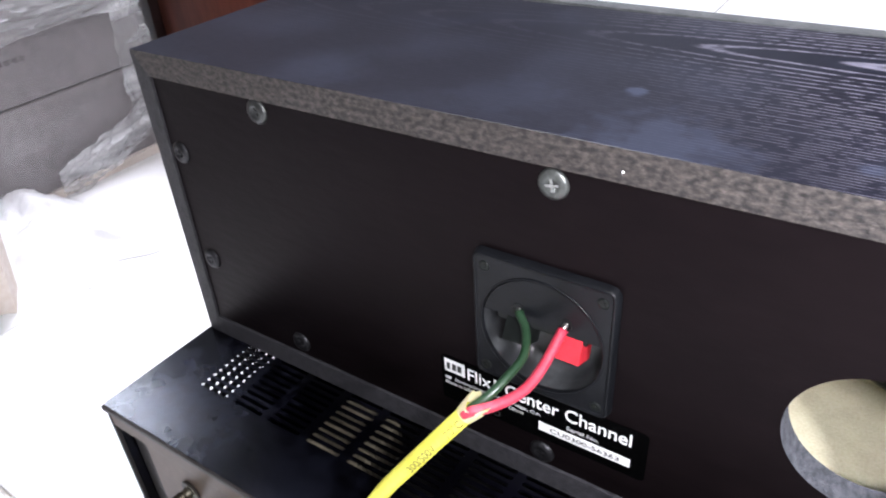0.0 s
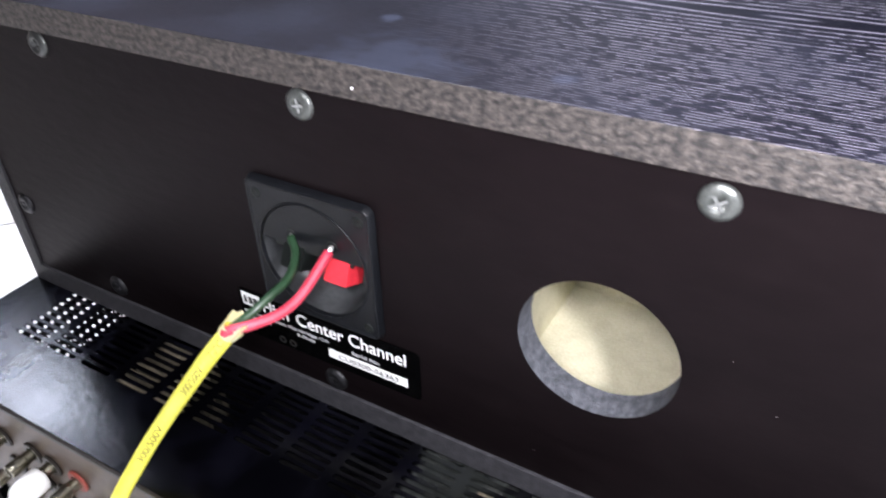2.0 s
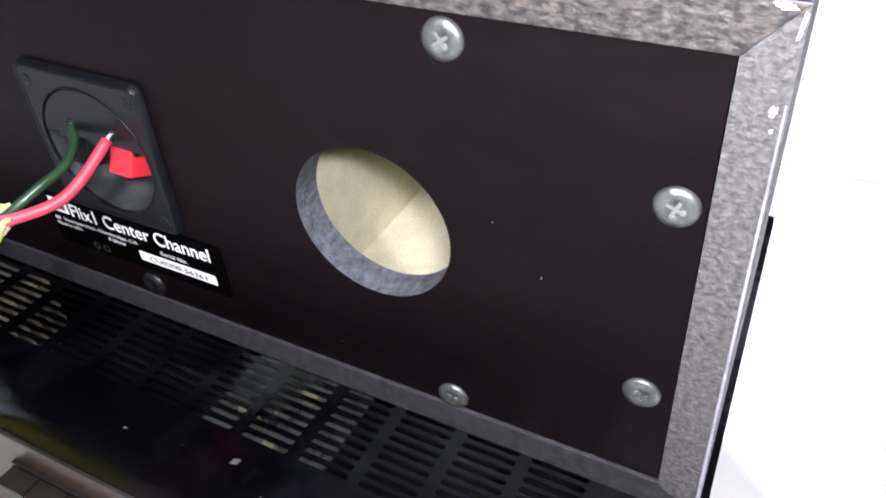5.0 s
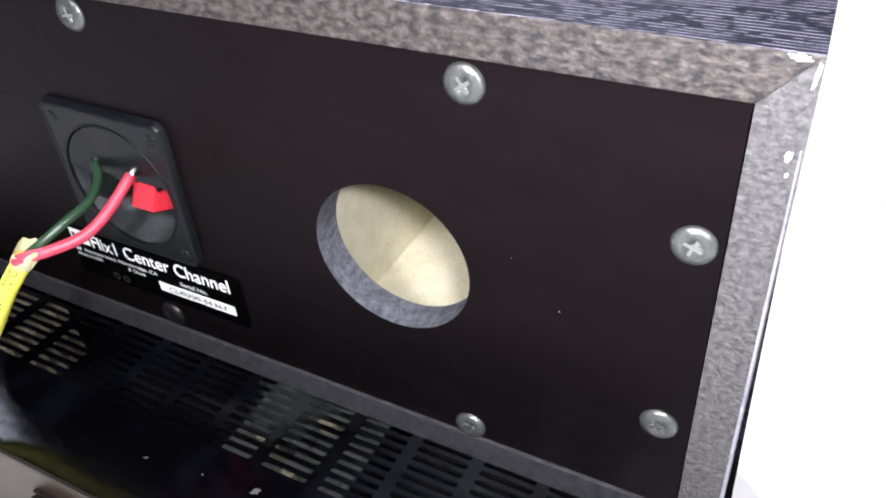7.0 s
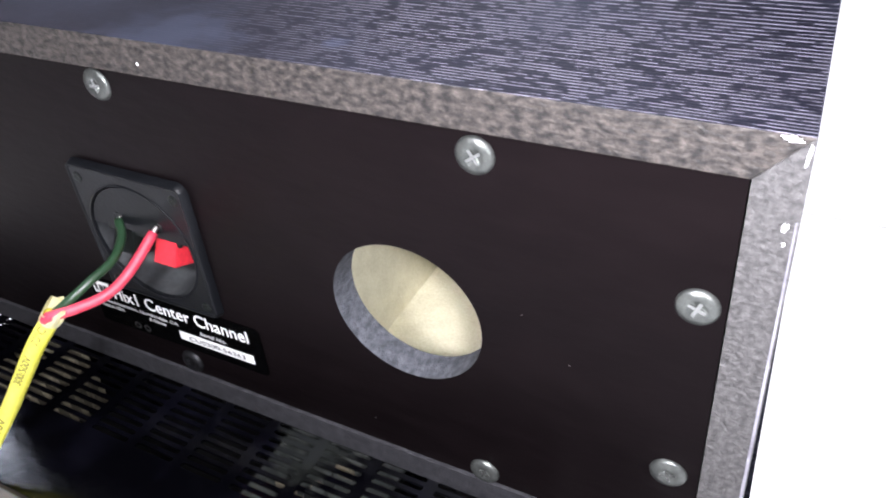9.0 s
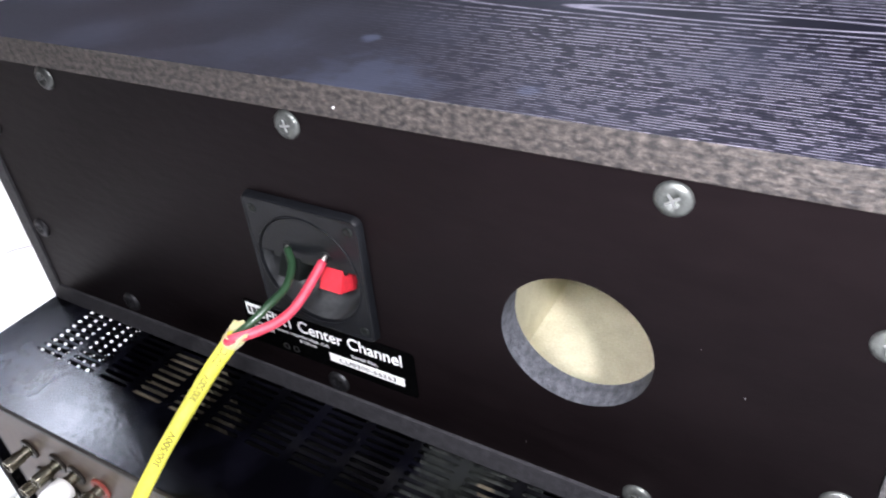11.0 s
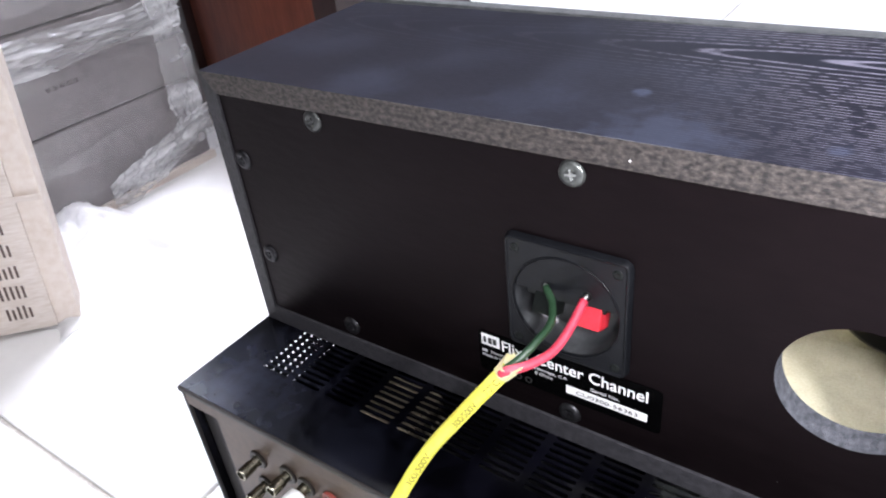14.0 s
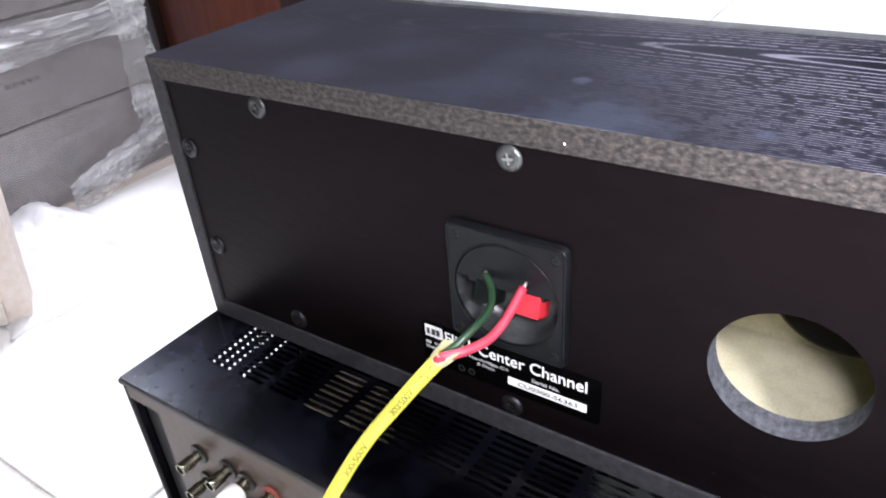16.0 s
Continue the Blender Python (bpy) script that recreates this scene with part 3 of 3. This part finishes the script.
    part("round_lip", lathe([(CUP[2], 0.0), (CUP[2], 0.0003), (CUP[2] + 0.0004, 0.0004), (CUP[2] + 0.0008, 0.0003), (CUP[2] + 0.0008, 0.0)], 48, pose(CUP[0], -0.0016, CUP[1], 90)), PLASTIC, tp, smooth=True)
    part("cup", lathe([(CUP[2], 0.0), (CUP[2] - 0.0006, -0.006), (CUP[2] - 0.003, -0.0120), (CUP[2] - 0.006, -0.0132), (0, -0.0132)], 48, pose(CUP[0], -0.0005, CUP[1], 90)), GREY_CUP, tp, "worn grey recessed cup", smooth=True)
    # clip block in the upper half of the cup
    out = [(CUP[0] + (CUP[2] - 0.0005) * math.cos(math.radians(a)), CUP[1] + (CUP[2] - 0.0005) * math.sin(math.radians(a))) for a in range(12, 169, 6)]
    block = prism(out, -0.0014, 0.0098)
    part("clip_block", block, PLASTIC, tp)
    part("clip_bridge", box(-0.0205, 0.0155, -0.0004, 0.0098, 0.0755, 0.0800, 0.0006), BLACK_TAB, tp)
    for x, nm, m in ((-0.0115, "black_lever", BLACK_TAB), (0.0092, "red_lever", RED_TAB)):
        bm = prism([(-0.0052, -0.0048), (0.0052, -0.0048), (0.0048, 0.0046), (-0.0048, 0.0046)], -0.0050, 0.0062, 0.0007)
        ob = part(nm, bm, m, tp, "red spring-clip lever" if "red" in nm else "black spring-clip lever")
        ob.matrix_basis = pose(x, 0.0020, 0.0716, -24, 0, 0)
    for x in (-0.0111, 0.0078):
        part("wire_hole", lathe([(0.0019, 0.0), (0.0019, 0.0002), (0.0023, 0.0002), (0.0024, 0.0)], 20, pose(x, -0.0014, 0.0833, 90)), BLACK_TAB, tp)
    for x, z in ((-0.0252, 0.0977), (0.0207, 0.0977), (-0.0252, 0.0503), (0.0207, 0.0503)):
        screw("plate_screw", x, -0.0016, z, 0.0022, 0.0004, BLACK_TAB, tp, rnd.uniform(0, 90))
    # label
    yl = 0.0007
    lb = part("rating_label", prism(round_rect(-0.0492, 0.0412, 0.0190, 0.0436, 0.0022), yl, 0.0012), LABEL, sp, "black rating label with white print")
    ye = yl - 0.0001
    logo = part("logo_block", box(-0.0475, -0.0375, ye - 0.0001, ye, 0.0352, 0.0420), WHITE_INK, lb)
    bars("logo_bars", -0.0463, -0.0385, ye - 0.0002, 0.0368, 0.0402, 3, BLACK_INK, logo)
    lettering("title_text", "Flix1 Center Channel", -0.0362, ye, 0.0347, 0.0063, 0.0712, WHITE_INK, lb)
    bars("small_print", -0.0475, -0.0430, ye, 0.0308, 0.0322, 1, SILVER_INK, lb, 3)
    lettering("place_text", "Incorporated, Northridge, CA", -0.0425, ye, 0.0309, 0.0016, 0.0400, SILVER_INK, lb)
    lettering("origin_text", "Made in USA", -0.0475, ye, 0.0280, 0.0017, 0.0140, SILVER_INK, lb)
    lettering("ohms_text", "8 Ohms", -0.0190, ye, 0.0280, 0.0017, 0.0090, SILVER_INK, lb)
    lettering("serial_text", "Serial No.", 0.0090, ye, 0.0297, 0.0019, 0.0135, SILVER_INK, lb)
    sb = part("serial_strip", box(-0.0030, 0.0352, ye - 0.0001, ye, 0.0236, 0.0282), WHITE_INK, lb)
    lettering("serial_number", "CU0300-56363", 0.0020, ye - 0.0002, 0.0247, 0.0023, 0.0290, BLACK_INK, sb)
    for x in (-0.028, -0.0225):
        part("stamp", lathe([(0.0012, 0), (0.0012, 0.0001), (0.0018, 0.0001), (0.0018, 0)], 16, pose(x, ye, 0.0225, 90)), AMP_INNER, lb)
    return sp


build_speaker()


# ---- speaker cable ----
def build_cable():
    cb = empty("speaker_cable", "yellow sheathed two-core cable, stripped, red and dark green wires", "cable")
    sheath_line = [(-0.0082, -0.0402, 0.0680), (-0.0177, -0.0459, 0.0545), (-0.0297, -0.0505, 0.0367), (-0.0403, -0.0555, 0.0203), (-0.0472, -0.0664, 0.0050), (-0.0528, -0.0814, -0.0146), (-0.0600, -0.1000, -0.0550), (-0.0600, -0.1250, -0.1200), (-0.0850, -0.1500, -0.1600), (-0.16, -0.19, -0.1655), (-0.30, -0.30, -0.1655), (-0.30, -0.55, -0.1655)]
    part("sheath", tube(sheath_line, 0.0032, 18, 8), YELLOW, cb, "bright yellow outer sheath with worn dark print", smooth=True)
    # torn end of the sheath: ragged tongues
    rnd = random.Random(8)
    d = (Vector(sheath_line[0]) - Vector(sheath_line[1])).normalized()
    side = d.cross(Vector((0, 0, 1))).normalized()
    up = side.cross(d)
    bm = bmesh.new()
    n = 18
    base, tip = [], []
    for k in range(n):
        a = 2 * math.pi * k / n
        o = math.cos(a) * side + math.sin(a) * up
        w = o.dot(Vector((-0.55, 0.55, 0.62)))
        long = 0.0014 + 0.0060 * max(0.0, w) * rnd.uniform(0.5, 1.2) + (0.0060 if w < -0.85 else 0.0006 * rnd.random())
        base.append(bm.verts.new(Vector(sheath_line[0]) + o * 0.0036 - d * 0.003))
        tip.append(bm.verts.new(Vector(sheath_line[0]) + o * (0.0036 + 0.0010 * rnd.random()) + d * long))
    for k in range(n):
        bm.faces.new((base[k], base[(k + 1) % n], tip[(k + 1) % n], tip[k]))
    bmesh.ops.solidify(bm, geom=bm.faces[:], thickness=0.0007)
    part("torn_end", bm, TORN, cb, "ragged pale torn sheath end")
    r_line = [(-0.0106, -0.0417, 0.0648), (-0.0076, -0.0423, 0.0689), (-0.0014, -0.0361, 0.0697), (0.0038, -0.0262, 0.0704), (0.0061, -0.0167, 0.0740), (0.0074, -0.0030, 0.0822)]
    g_line = [(-0.0110, -0.0420, 0.0660), (-0.0048, -0.0356, 0.0712), (-0.0016, -0.0266, 0.0751), (-0.0007, -0.0168, 0.0772), (-0.0050, -0.0073, 0.0796), (-0.0106, -0.0022, 0.0826)]
    rw = part("red_wire", tube(r_line, 0.0019, 14, 10), RED_WIRE, cb, "red insulated wire", smooth=True)
    gw = part("green_wire", tube(g_line, 0.0016, 14, 10), GREEN_WIRE, cb, "dark green insulated wire", smooth=True)
    part("bare_end", tube([(0.0074, -0.0036, 0.0818), (0.0076, -0.0018, 0.0832), (0.0078, 0.0015, 0.0838)], 0.0010, 10, 4), COPPER, rw, smooth=True)
    part("bare_end", tube([(-0.0106, -0.0032, 0.0818), (-0.0110, -0.0015, 0.0830), (-0.0111, 0.0015, 0.0834)], 0.0009, 10, 4), COPPER, gw, smooth=True)
    # worn print along the sheath, read towards the torn end
    eye = Vector((0.15, -0.19, 0.23))
    for text, a, b in (("300/500V", 2, 1), ("70\u00b0C", 1, 0), ("300/500V", 4, 3)):
        p, q = Vector(sheath_line[a]), Vector(sheath_line[b])
        dd = (q - p).normalized()
        mid = p.lerp(q, 0.5)
        nn = eye - mid
        nn = (nn - dd * nn.dot(dd)).normalized()
        ss = nn.cross(dd)
        ob = lettering("print", text, 0, 0, 0, 0.0028, 0.0022 * len(text), INK, cb)
        ob.data.transform(Matrix((dd, -nn, ss)).transposed().to_4x4() @ Matrix.Translation((-0.0011 * len(text), 0, -0.0014)))
        ob.matrix_basis = Matrix.Translation(mid + nn * 0.00326)
    return cb


build_cable()


# ---- amplifier ----
AX0, AX1, AY0, AY1, AZ0, AZ1 = -0.2090, 0.2195, -0.0695, 0.172, -0.157, -0.007


def build_amp():
    am = empty("amplifier", "black steel amplifier with slotted cover, rear jacks facing out", "amplifier")
    th = 0.0012
    # slotted top: drawn in x and z, then laid flat
    slots = []
    for c in range(15):
        sx = -0.1780 + 0.02436 * c
        for r in range(11):
            sy = -0.0335 + 0.0041 * r
            slots.append(round_rect(sx, sx + 0.0200, sy - 0.0012, sy + 0.0012, 0.00115, 3))
    bm = holed_plate([(AX0, AY0), (AX1, AY0), (AX1, AY1), (AX0, AY1)], slots, 0.0, th)
    bmesh.ops.transform(bm, matrix=Matrix(((1, 0, 0, 0), (0, 0, 1, 0), (0, -1, 0, AZ1), (0, 0, 0, 1))), verts=bm.verts[:])
    part("top_cover", bm, AMP_BLACK, am, "glossy black steel cover with rows of vent slots")
    # rolled rear edge of the cover
    part("rear_lip", box(AX0, AX1, AY0 - 0.0016, AY0, AZ1 - 0.0032, AZ1 - 0.0002, 0.0007), TERM, am)
    # left side with round vents
    vents = []
    for r in range(6):
        for c in range(20):
            vents.append(ring(-0.0365 + 0.0043 * c, -0.0315 - 0.0066 * r, 0.0018, 10))
    bm = holed_plate([(AY0, AZ0), (AY1, AZ0), (AY1, AZ1 - th), (AY0, AZ1 - th)], vents, 0.0, th)
    bmesh.ops.transform(bm, matrix=Matrix(((0, 1, 0, AX0), (1, 0, 0, 0), (0, 0, 1, 0), (0, 0, 0, 1))), verts=bm.verts[:])
    part("side_cover", bm, AMP_BLACK, am, "black side cover with rows of round vents")
    part("side_cover", box(AX1 - th, AX1, AY0, AY1, AZ0, AZ1 - th), AMP_BLACK, am)
    part("front_panel", box(AX0, AX1, AY1, AY1 + 0.006, AZ0, AZ1 - 0.001, 0.0015), AMP_BLACK, am)
    part("bottom_plate", box(AX0 + th, AX1 - th, AY0 + 0.002, AY1, AZ0, AZ0 + th), AMP_INNER, am)
    # back plate and rim; dark parts paint the shade in the gap beside the cover
    yb = AY0 + 0.0010
    part("back_plate", box(-0.1835, AX1 - 0.012, yb, yb + 0.0015, AZ0 + 0.002, AZ1 - 0.0140), AMP_BACK, am, "brown-grey metal rear plate")
    part("back_rim", box(AX0 + th, AX1 - th, yb - 0.0006, yb + 0.001, AZ1 - 0.0145, AZ1 - 0.0034, 0.0003), AMP_BACK, am)
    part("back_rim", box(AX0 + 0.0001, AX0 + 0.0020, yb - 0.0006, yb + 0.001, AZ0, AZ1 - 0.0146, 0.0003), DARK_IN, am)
    part("gap_shade", box(AX0 + 0.0021, -0.1833, yb + 0.006, yb + 0.007, AZ0 + 0.002, AZ1 - 0.0146), DARK_IN, am)
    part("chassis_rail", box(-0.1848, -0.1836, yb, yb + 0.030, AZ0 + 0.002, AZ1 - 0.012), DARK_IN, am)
    # inside: pale heat sink and dusty board under the slots
    hs = empty("heat_sink", "", "")
    hs.parent = am
    for i in range(7):
        part("fin", box(-0.1115, -0.0775, -0.0372 + 0.0060 * i, -0.0345 + 0.0060 * i, -0.050, -0.0125), FIN, hs)
    part("circuit_board", box(0.036, 0.092, -0.040, 0.02, -0.026, -0.0245), FIN_GREEN, am, "dusty green-grey board seen through the slots")
    rnd = random.Random(12)
    for i in range(16):
        x, y = rnd.uniform(0.034, 0.094), rnd.uniform(-0.037, -0.002)
        part("component", box(x, x + rnd.uniform(0.002, 0.008), y, y + rnd.uniform(0.0015, 0.004), -0.0245, -0.0245 + rnd.uniform(0.003, 0.009), 0.0004), rnd.choice([FIN, FIN_GREEN, AMP_INNER]), am)
    # worn scuffs
    for x, y, w, h in ((0.0715, -0.0445, 0.0038, 0.0024), (0.026, -0.050, 0.0020, 0.0008), (0.050, -0.047, 0.0008, 0.0006), (0.088, -0.052, 0.0010, 0.0006)):
        ob = part("scuff", ragged_spot(int(x * 5000) + 3, 0.00008, 24), SCUFF, am)
        ob.matrix_basis = pose(x, y, AZ1, 0, 0, 25) @ Matrix.Diagonal((w / 2, h / 2, 1, 1))

    def jack(x, z, ring_material):
        j = part("rca_jack", lathe([(0, 0), (0.0036, 0), (0.0036, 0.0010), (0.0030, 0.0014), (0.0030, 0.0050), (0.0035, 0.0056), (0.0035, 0.0130), (0.0033, 0.0135), (0.0027, 0.0135), (0.0027, 0.008), (0, 0.008)], 24, pose(x, yb, z, 90)), NICKEL, am, "nickel phono jack")
        part("insulator_ring", lathe([(0.0036, 0), (0.0060, 0), (0.0062, 0.0008), (0.0056, 0.0014), (0.0036, 0.0014)], 24, pose(x, yb - 0.0001, z, 90)), ring_material, j)

    for i, x in enumerate((-0.1550, -0.1315, -0.1185, -0.1005)):
        jack(x, -0.0370 if i == 1 else -0.0385, RED_OLD if i == 3 else TERM)
        jack(x, -0.0590, RED_OLD if i == 3 else TERM)
    # screws on the rear plate
    for x, z in ((-0.070, -0.030), (0.05, -0.026)):
        screw("rear_screw", x, yb, z, 0.003, 0.0012, DARK_SCREW, am, 20)
    # speaker terminal strip
    ts = part("terminal_strip", box(-0.0225, 0.1010, yb - 0.0020, yb, -0.0500, -0.0305, 0.0004), TERM, am, "brown-black spring terminal strip")
    for i in range(8):
        x = -0.0215 + 0.0153 * i
        part("terminal_cell", box(x, x + 0.0143, yb - 0.0105, yb - 0.0021, -0.0475, -0.0315, 0.0008), TERM, ts)
        part("push_tab", box(x + 0.0015, x + 0.0128, yb - 0.0125, yb - 0.0021, -0.0590, -0.0482, 0.0012), RED_OLD if i % 4 == 0 else (WHITE_PL if i == 1 else TERM), ts)
    for x in (AX0 + 0.03, AX1 - 0.03):
        for y in (AY0 + 0.03, AY1 - 0.03):
            part("foot", lathe([(0, 0), (0.014, 0), (0.016, 0.003), (0.016, 0.0131), (0, 0.0131)], 24, pose(x, y, FLOOR)), TERM, am, "round black foot")
    return am


build_amp()


def build_plug():
    pl = empty("phono_plug", "white phono plug pushed into a rear jack", "plug")
    m = pose(-0.1185, AY0 - 0.0060, -0.0400, 90)
    part("plug_body", lathe([(0.0044, -0.001), (0.0060, 0.0), (0.0062, 0.004), (0.0060, 0.009), (0.0050, 0.0125), (0.0030, 0.0145), (0, 0.0150)], 24, m), WHITE_PL, pl, smooth=True)
    part("lead", tube([(-0.1185, AY0 - 0.0185, -0.0415), (-0.1185, AY0 - 0.024, -0.050), (-0.119, AY0 - 0.026, -0.09), (-0.12, AY0 - 0.03, -0.14), (-0.16, AY0 - 0.06, -0.1676)], 0.0022, 10, 6), WHITE_PL, pl, smooth=True)


build_plug()


# ---- things on the floor ----
def build_wrapped_stack():
    xf, y0, y1 = -0.765, -0.02, 0.370
    g = "grey cartons in a wrapped stack"
    for z0, z1 in ((FLOOR + 0.012, -0.0480), (-0.0460, 0.0720), (0.0745, 0.1900)):
        st = empty("grey_carton", "grey cardboard carton under clear stretch film", "carton", g)
        part("body", box(xf - 0.36, xf, y0, y1, z0, z1, 0.004, 3), GREY_BOX, st)
        if abs(z0 + 0.0460) < 0.001:
            bars("print", 0, 0.045, 0, 0.0000, 0.0060, 5, GREY_INK, st, 5).matrix_basis = pose(xf + 0.0004, 0.175, 0, 0, 0, 90)
    tagged(part("base_board", box(xf - 0.35, xf + 0.004, y0 + 0.005, y1 + 0.004, FLOOR, FLOOR + 0.0118, 0.001), CARD), "thin brown board under the stacked cartons", "board")
    # film: a loose crumpled skin
    bm = bmesh.new()
    nu, nv = 70, 60
    rows = []
    for j in range(nv + 1):
        z = FLOOR + 0.013 + (0.192 - FLOOR - 0.013) * j / nv
        row = []
        for i in range(nu + 1):
            s = i / nu
            y = y0 - 0.004 + (y1 - y0 + 0.012) * min(1.0, s * 1.25)
            x = xf + 0.004 - max(0.0, (s - 0.8)) * 1.2
            nz = noise.fractal(Vector((y * 11, z * 9, 3.1)), 0.6, 2.2, 4)
            row.append(bm.verts.new((x + 0.006 * abs(nz) + 0.002, y + (0.004 * nz if s > 0.78 else 0), z)))
        rows.append(row)
    for a, b in zip(rows, rows[1:]):
        for i in range(nu):
            bm.faces.new((a[i], a[i + 1], b[i + 1], b[i]))
    film_wrap = empty("stretch_film", "crumpled clear stretch film round grey cartons", "plastic film")
    part("skin", bm, FILM, film_wrap, smooth=True)
    # heavier folds of film at the top and the bottom corner
    def fold(name, a, b, wide, seed, label, across=(0, 0, 1)):
        rnd = random.Random(seed)
        bm = bmesh.new()
        n, k = 90, 26
        rows = []
        for i in range(n + 1):
            t = i / n
            c = Vector(a).lerp(Vector(b), t)
            row = []
            for j in range(k + 1):
                s = j / k - 0.5
                nz = noise.fractal(Vector((t * 3.2 + seed, s * 7 + 1.3 * t, seed)), 0.7, 2.1, 4)
                edge = 1 + 0.35 * noise.noise(Vector((t * 3.5, seed, 0.0)))
                row.append(bm.verts.new(c + Vector(across) * (s * wide * edge) + Vector((0.007 + 0.013 * abs(nz), 0.0, 0.0))))
            rows.append(row)
        for p, q in zip(rows, rows[1:]):
            for j in range(k):
                bm.faces.new((p[j], p[j + 1], q[j + 1], q[j]))
        part(name, bm, FILM_FOLD, film_wrap, label, smooth=True)
    fold("film_fold", (xf + 0.002, 0.02, 0.046), (xf + 0.002, 0.372, 0.048), 0.042, 2, "bunched clear film along the carton's top")
    fold("film_fold", (xf + 0.002, 0.20, -0.155), (xf + 0.002, 0.376, -0.105), 0.045, 7, "bunched clear film at the carton's foot")
    fold("film_fold", (xf + 0.002, 0.342, -0.10), (xf + 0.002, 0.352, 0.070), 0.048, 11, "bunched clear film at the carton's corner", (0, 1, 0))


FILM_FOLD = FILM.copy()
FILM_FOLD.name = "bunched_stretch_film"
for node in FILM_FOLD.node_tree.nodes:
    if node.type == "MAP_RANGE":
        node.inputs["From Min"].default_value, node.inputs["From Max"].default_value = 0.34, 0.66
        node.inputs["To Min"].default_value, node.inputs["To Max"].default_value = 0.16, 0.70
build_wrapped_stack()


def build_cardboard_box():
    b = empty("cardboard_box", "flat brown cardboard box, leaning, with printed dark columns", "box")
    b.matrix_basis = Matrix.Translation((-0.577, 0.034, FLOOR)) @ Matrix.Rotation(math.radians(6), 4, Vector((-0.63, 0.77, 0))) @ pose(0, 0, 0, 0, 0, 55)
    part("body", box(-0.34, 0.0, -0.0005, 0.034, 0.0, 0.42, 0.003), CARD_LIGHT, b)
    part("front_flap", box(-0.34, -0.022, -0.004, -0.0006, 0.002, 0.415, 0.001), CARD, b)
    k = 0
    for row in range(5):
        for col in range(4):
            k += 1
            bm = bmesh.new()
            rnd = random.Random(k)
            for i in range(5):
                x = -0.040 - 0.036 * col - 0.0050 * i
                box(x - 0.0022, x, -0.0046, -0.0041, 0.018 + 0.024 * row, 0.018 + 0.024 * row + rnd.uniform(0.011, 0.016), bm=bm)
            part("printed_block", bm, INK2, b)
    part("tape", box(-0.34, 0.0, -0.0046, -0.0041, 0.145, 0.151), CARD, b)


INK2 = mat("brown_black_print", (0.10, 0.07, 0.06), 0.7)
build_cardboard_box()


def build_foam():
    """A crumpled white sheet on the floor between the boxes."""
    bm = bmesh.new()
    n, m = 60, 44
    rows = []
    for i in range(n + 1):
        row = []
        for j in range(m + 1):
            u, v = i / n, j / m
            x = -0.80 + 0.24 * u + 0.02 * noise.noise(Vector((v * 5, 1, 2)))
            y = 0.00 + 0.20 * v + 0.02 * noise.noise(Vector((u * 5, 4, 2)))
            edge = min(u, 1 - u, v, 1 - v) * 5
            h = 0.066 * max(0, min(1, edge)) * (0.75 - 0.5 * u) * (0.6 + 0.7 * abs(noise.fractal(Vector((u * 5, v * 5, 7.7)), 1.1, 2.1, 4)))
            row.append(bm.verts.new((x, y, FLOOR + 0.0012 + h)))
        rows.append(row)
    for a, b in zip(rows, rows[1:]):
        for j in range(m):
            bm.faces.new((a[j], a[j + 1], b[j + 1], b[j]))
    bmesh.ops.solidify(bm, geom=bm.faces[:], thickness=0.001)
    tagged(part("foam_sheet", bm, FOAM, smooth=True), "crumpled white packing sheet lying on the floor", "packing sheet")


build_foam()


def build_wood_cabinet():
    c = empty("wooden_cabinet", "red-brown veneered cabinet with dark edge, on the floor", "cabinet")
    part("side_panel", box(-0.90, -0.62, 0.500, 0.80, FLOOR + 0.03, 0.55, 0.002), MAHOGANY, c)
    part("dark_post", box(-0.985, -0.902, 0.485, 0.80, FLOOR, 0.55, 0.002), DARK_WOOD, c)
    part("dark_post", box(-0.618, -0.575, 0.485, 0.80, FLOOR, 0.55, 0.002), DARK_WOOD, c)
    part("plinth", box(-0.90, -0.62, 0.510, 0.80, FLOOR, FLOOR + 0.029), DARK_WOOD, c)


build_wood_cabinet()


# ---- floor tiles ----
def build_tiles():
    size, gap = 0.60, 0.004
    bm = box(0, size - gap, 0, size - gap, -0.006, 0, 0.0012, 1)
    me = bpy.data.meshes.new("tile")
    bm.to_mesh(me)
    bm.free()
    me.materials.append(TILE)
    ox, oy = -0.28, -0.088
    for i in range(-6, 5):
        for j in range(-4, 10):
            x, y = ox + size * i + gap / 2, oy + size * j + gap / 2
            if x < RX0 or y < RY0 or x + size > RX1 + 0.02 or y + size > RY1 + 0.02:
                continue
            t = new("tile", me)
            t.parent = FLOOR_OB
            t.location = (x, y, FLOOR)


build_tiles()
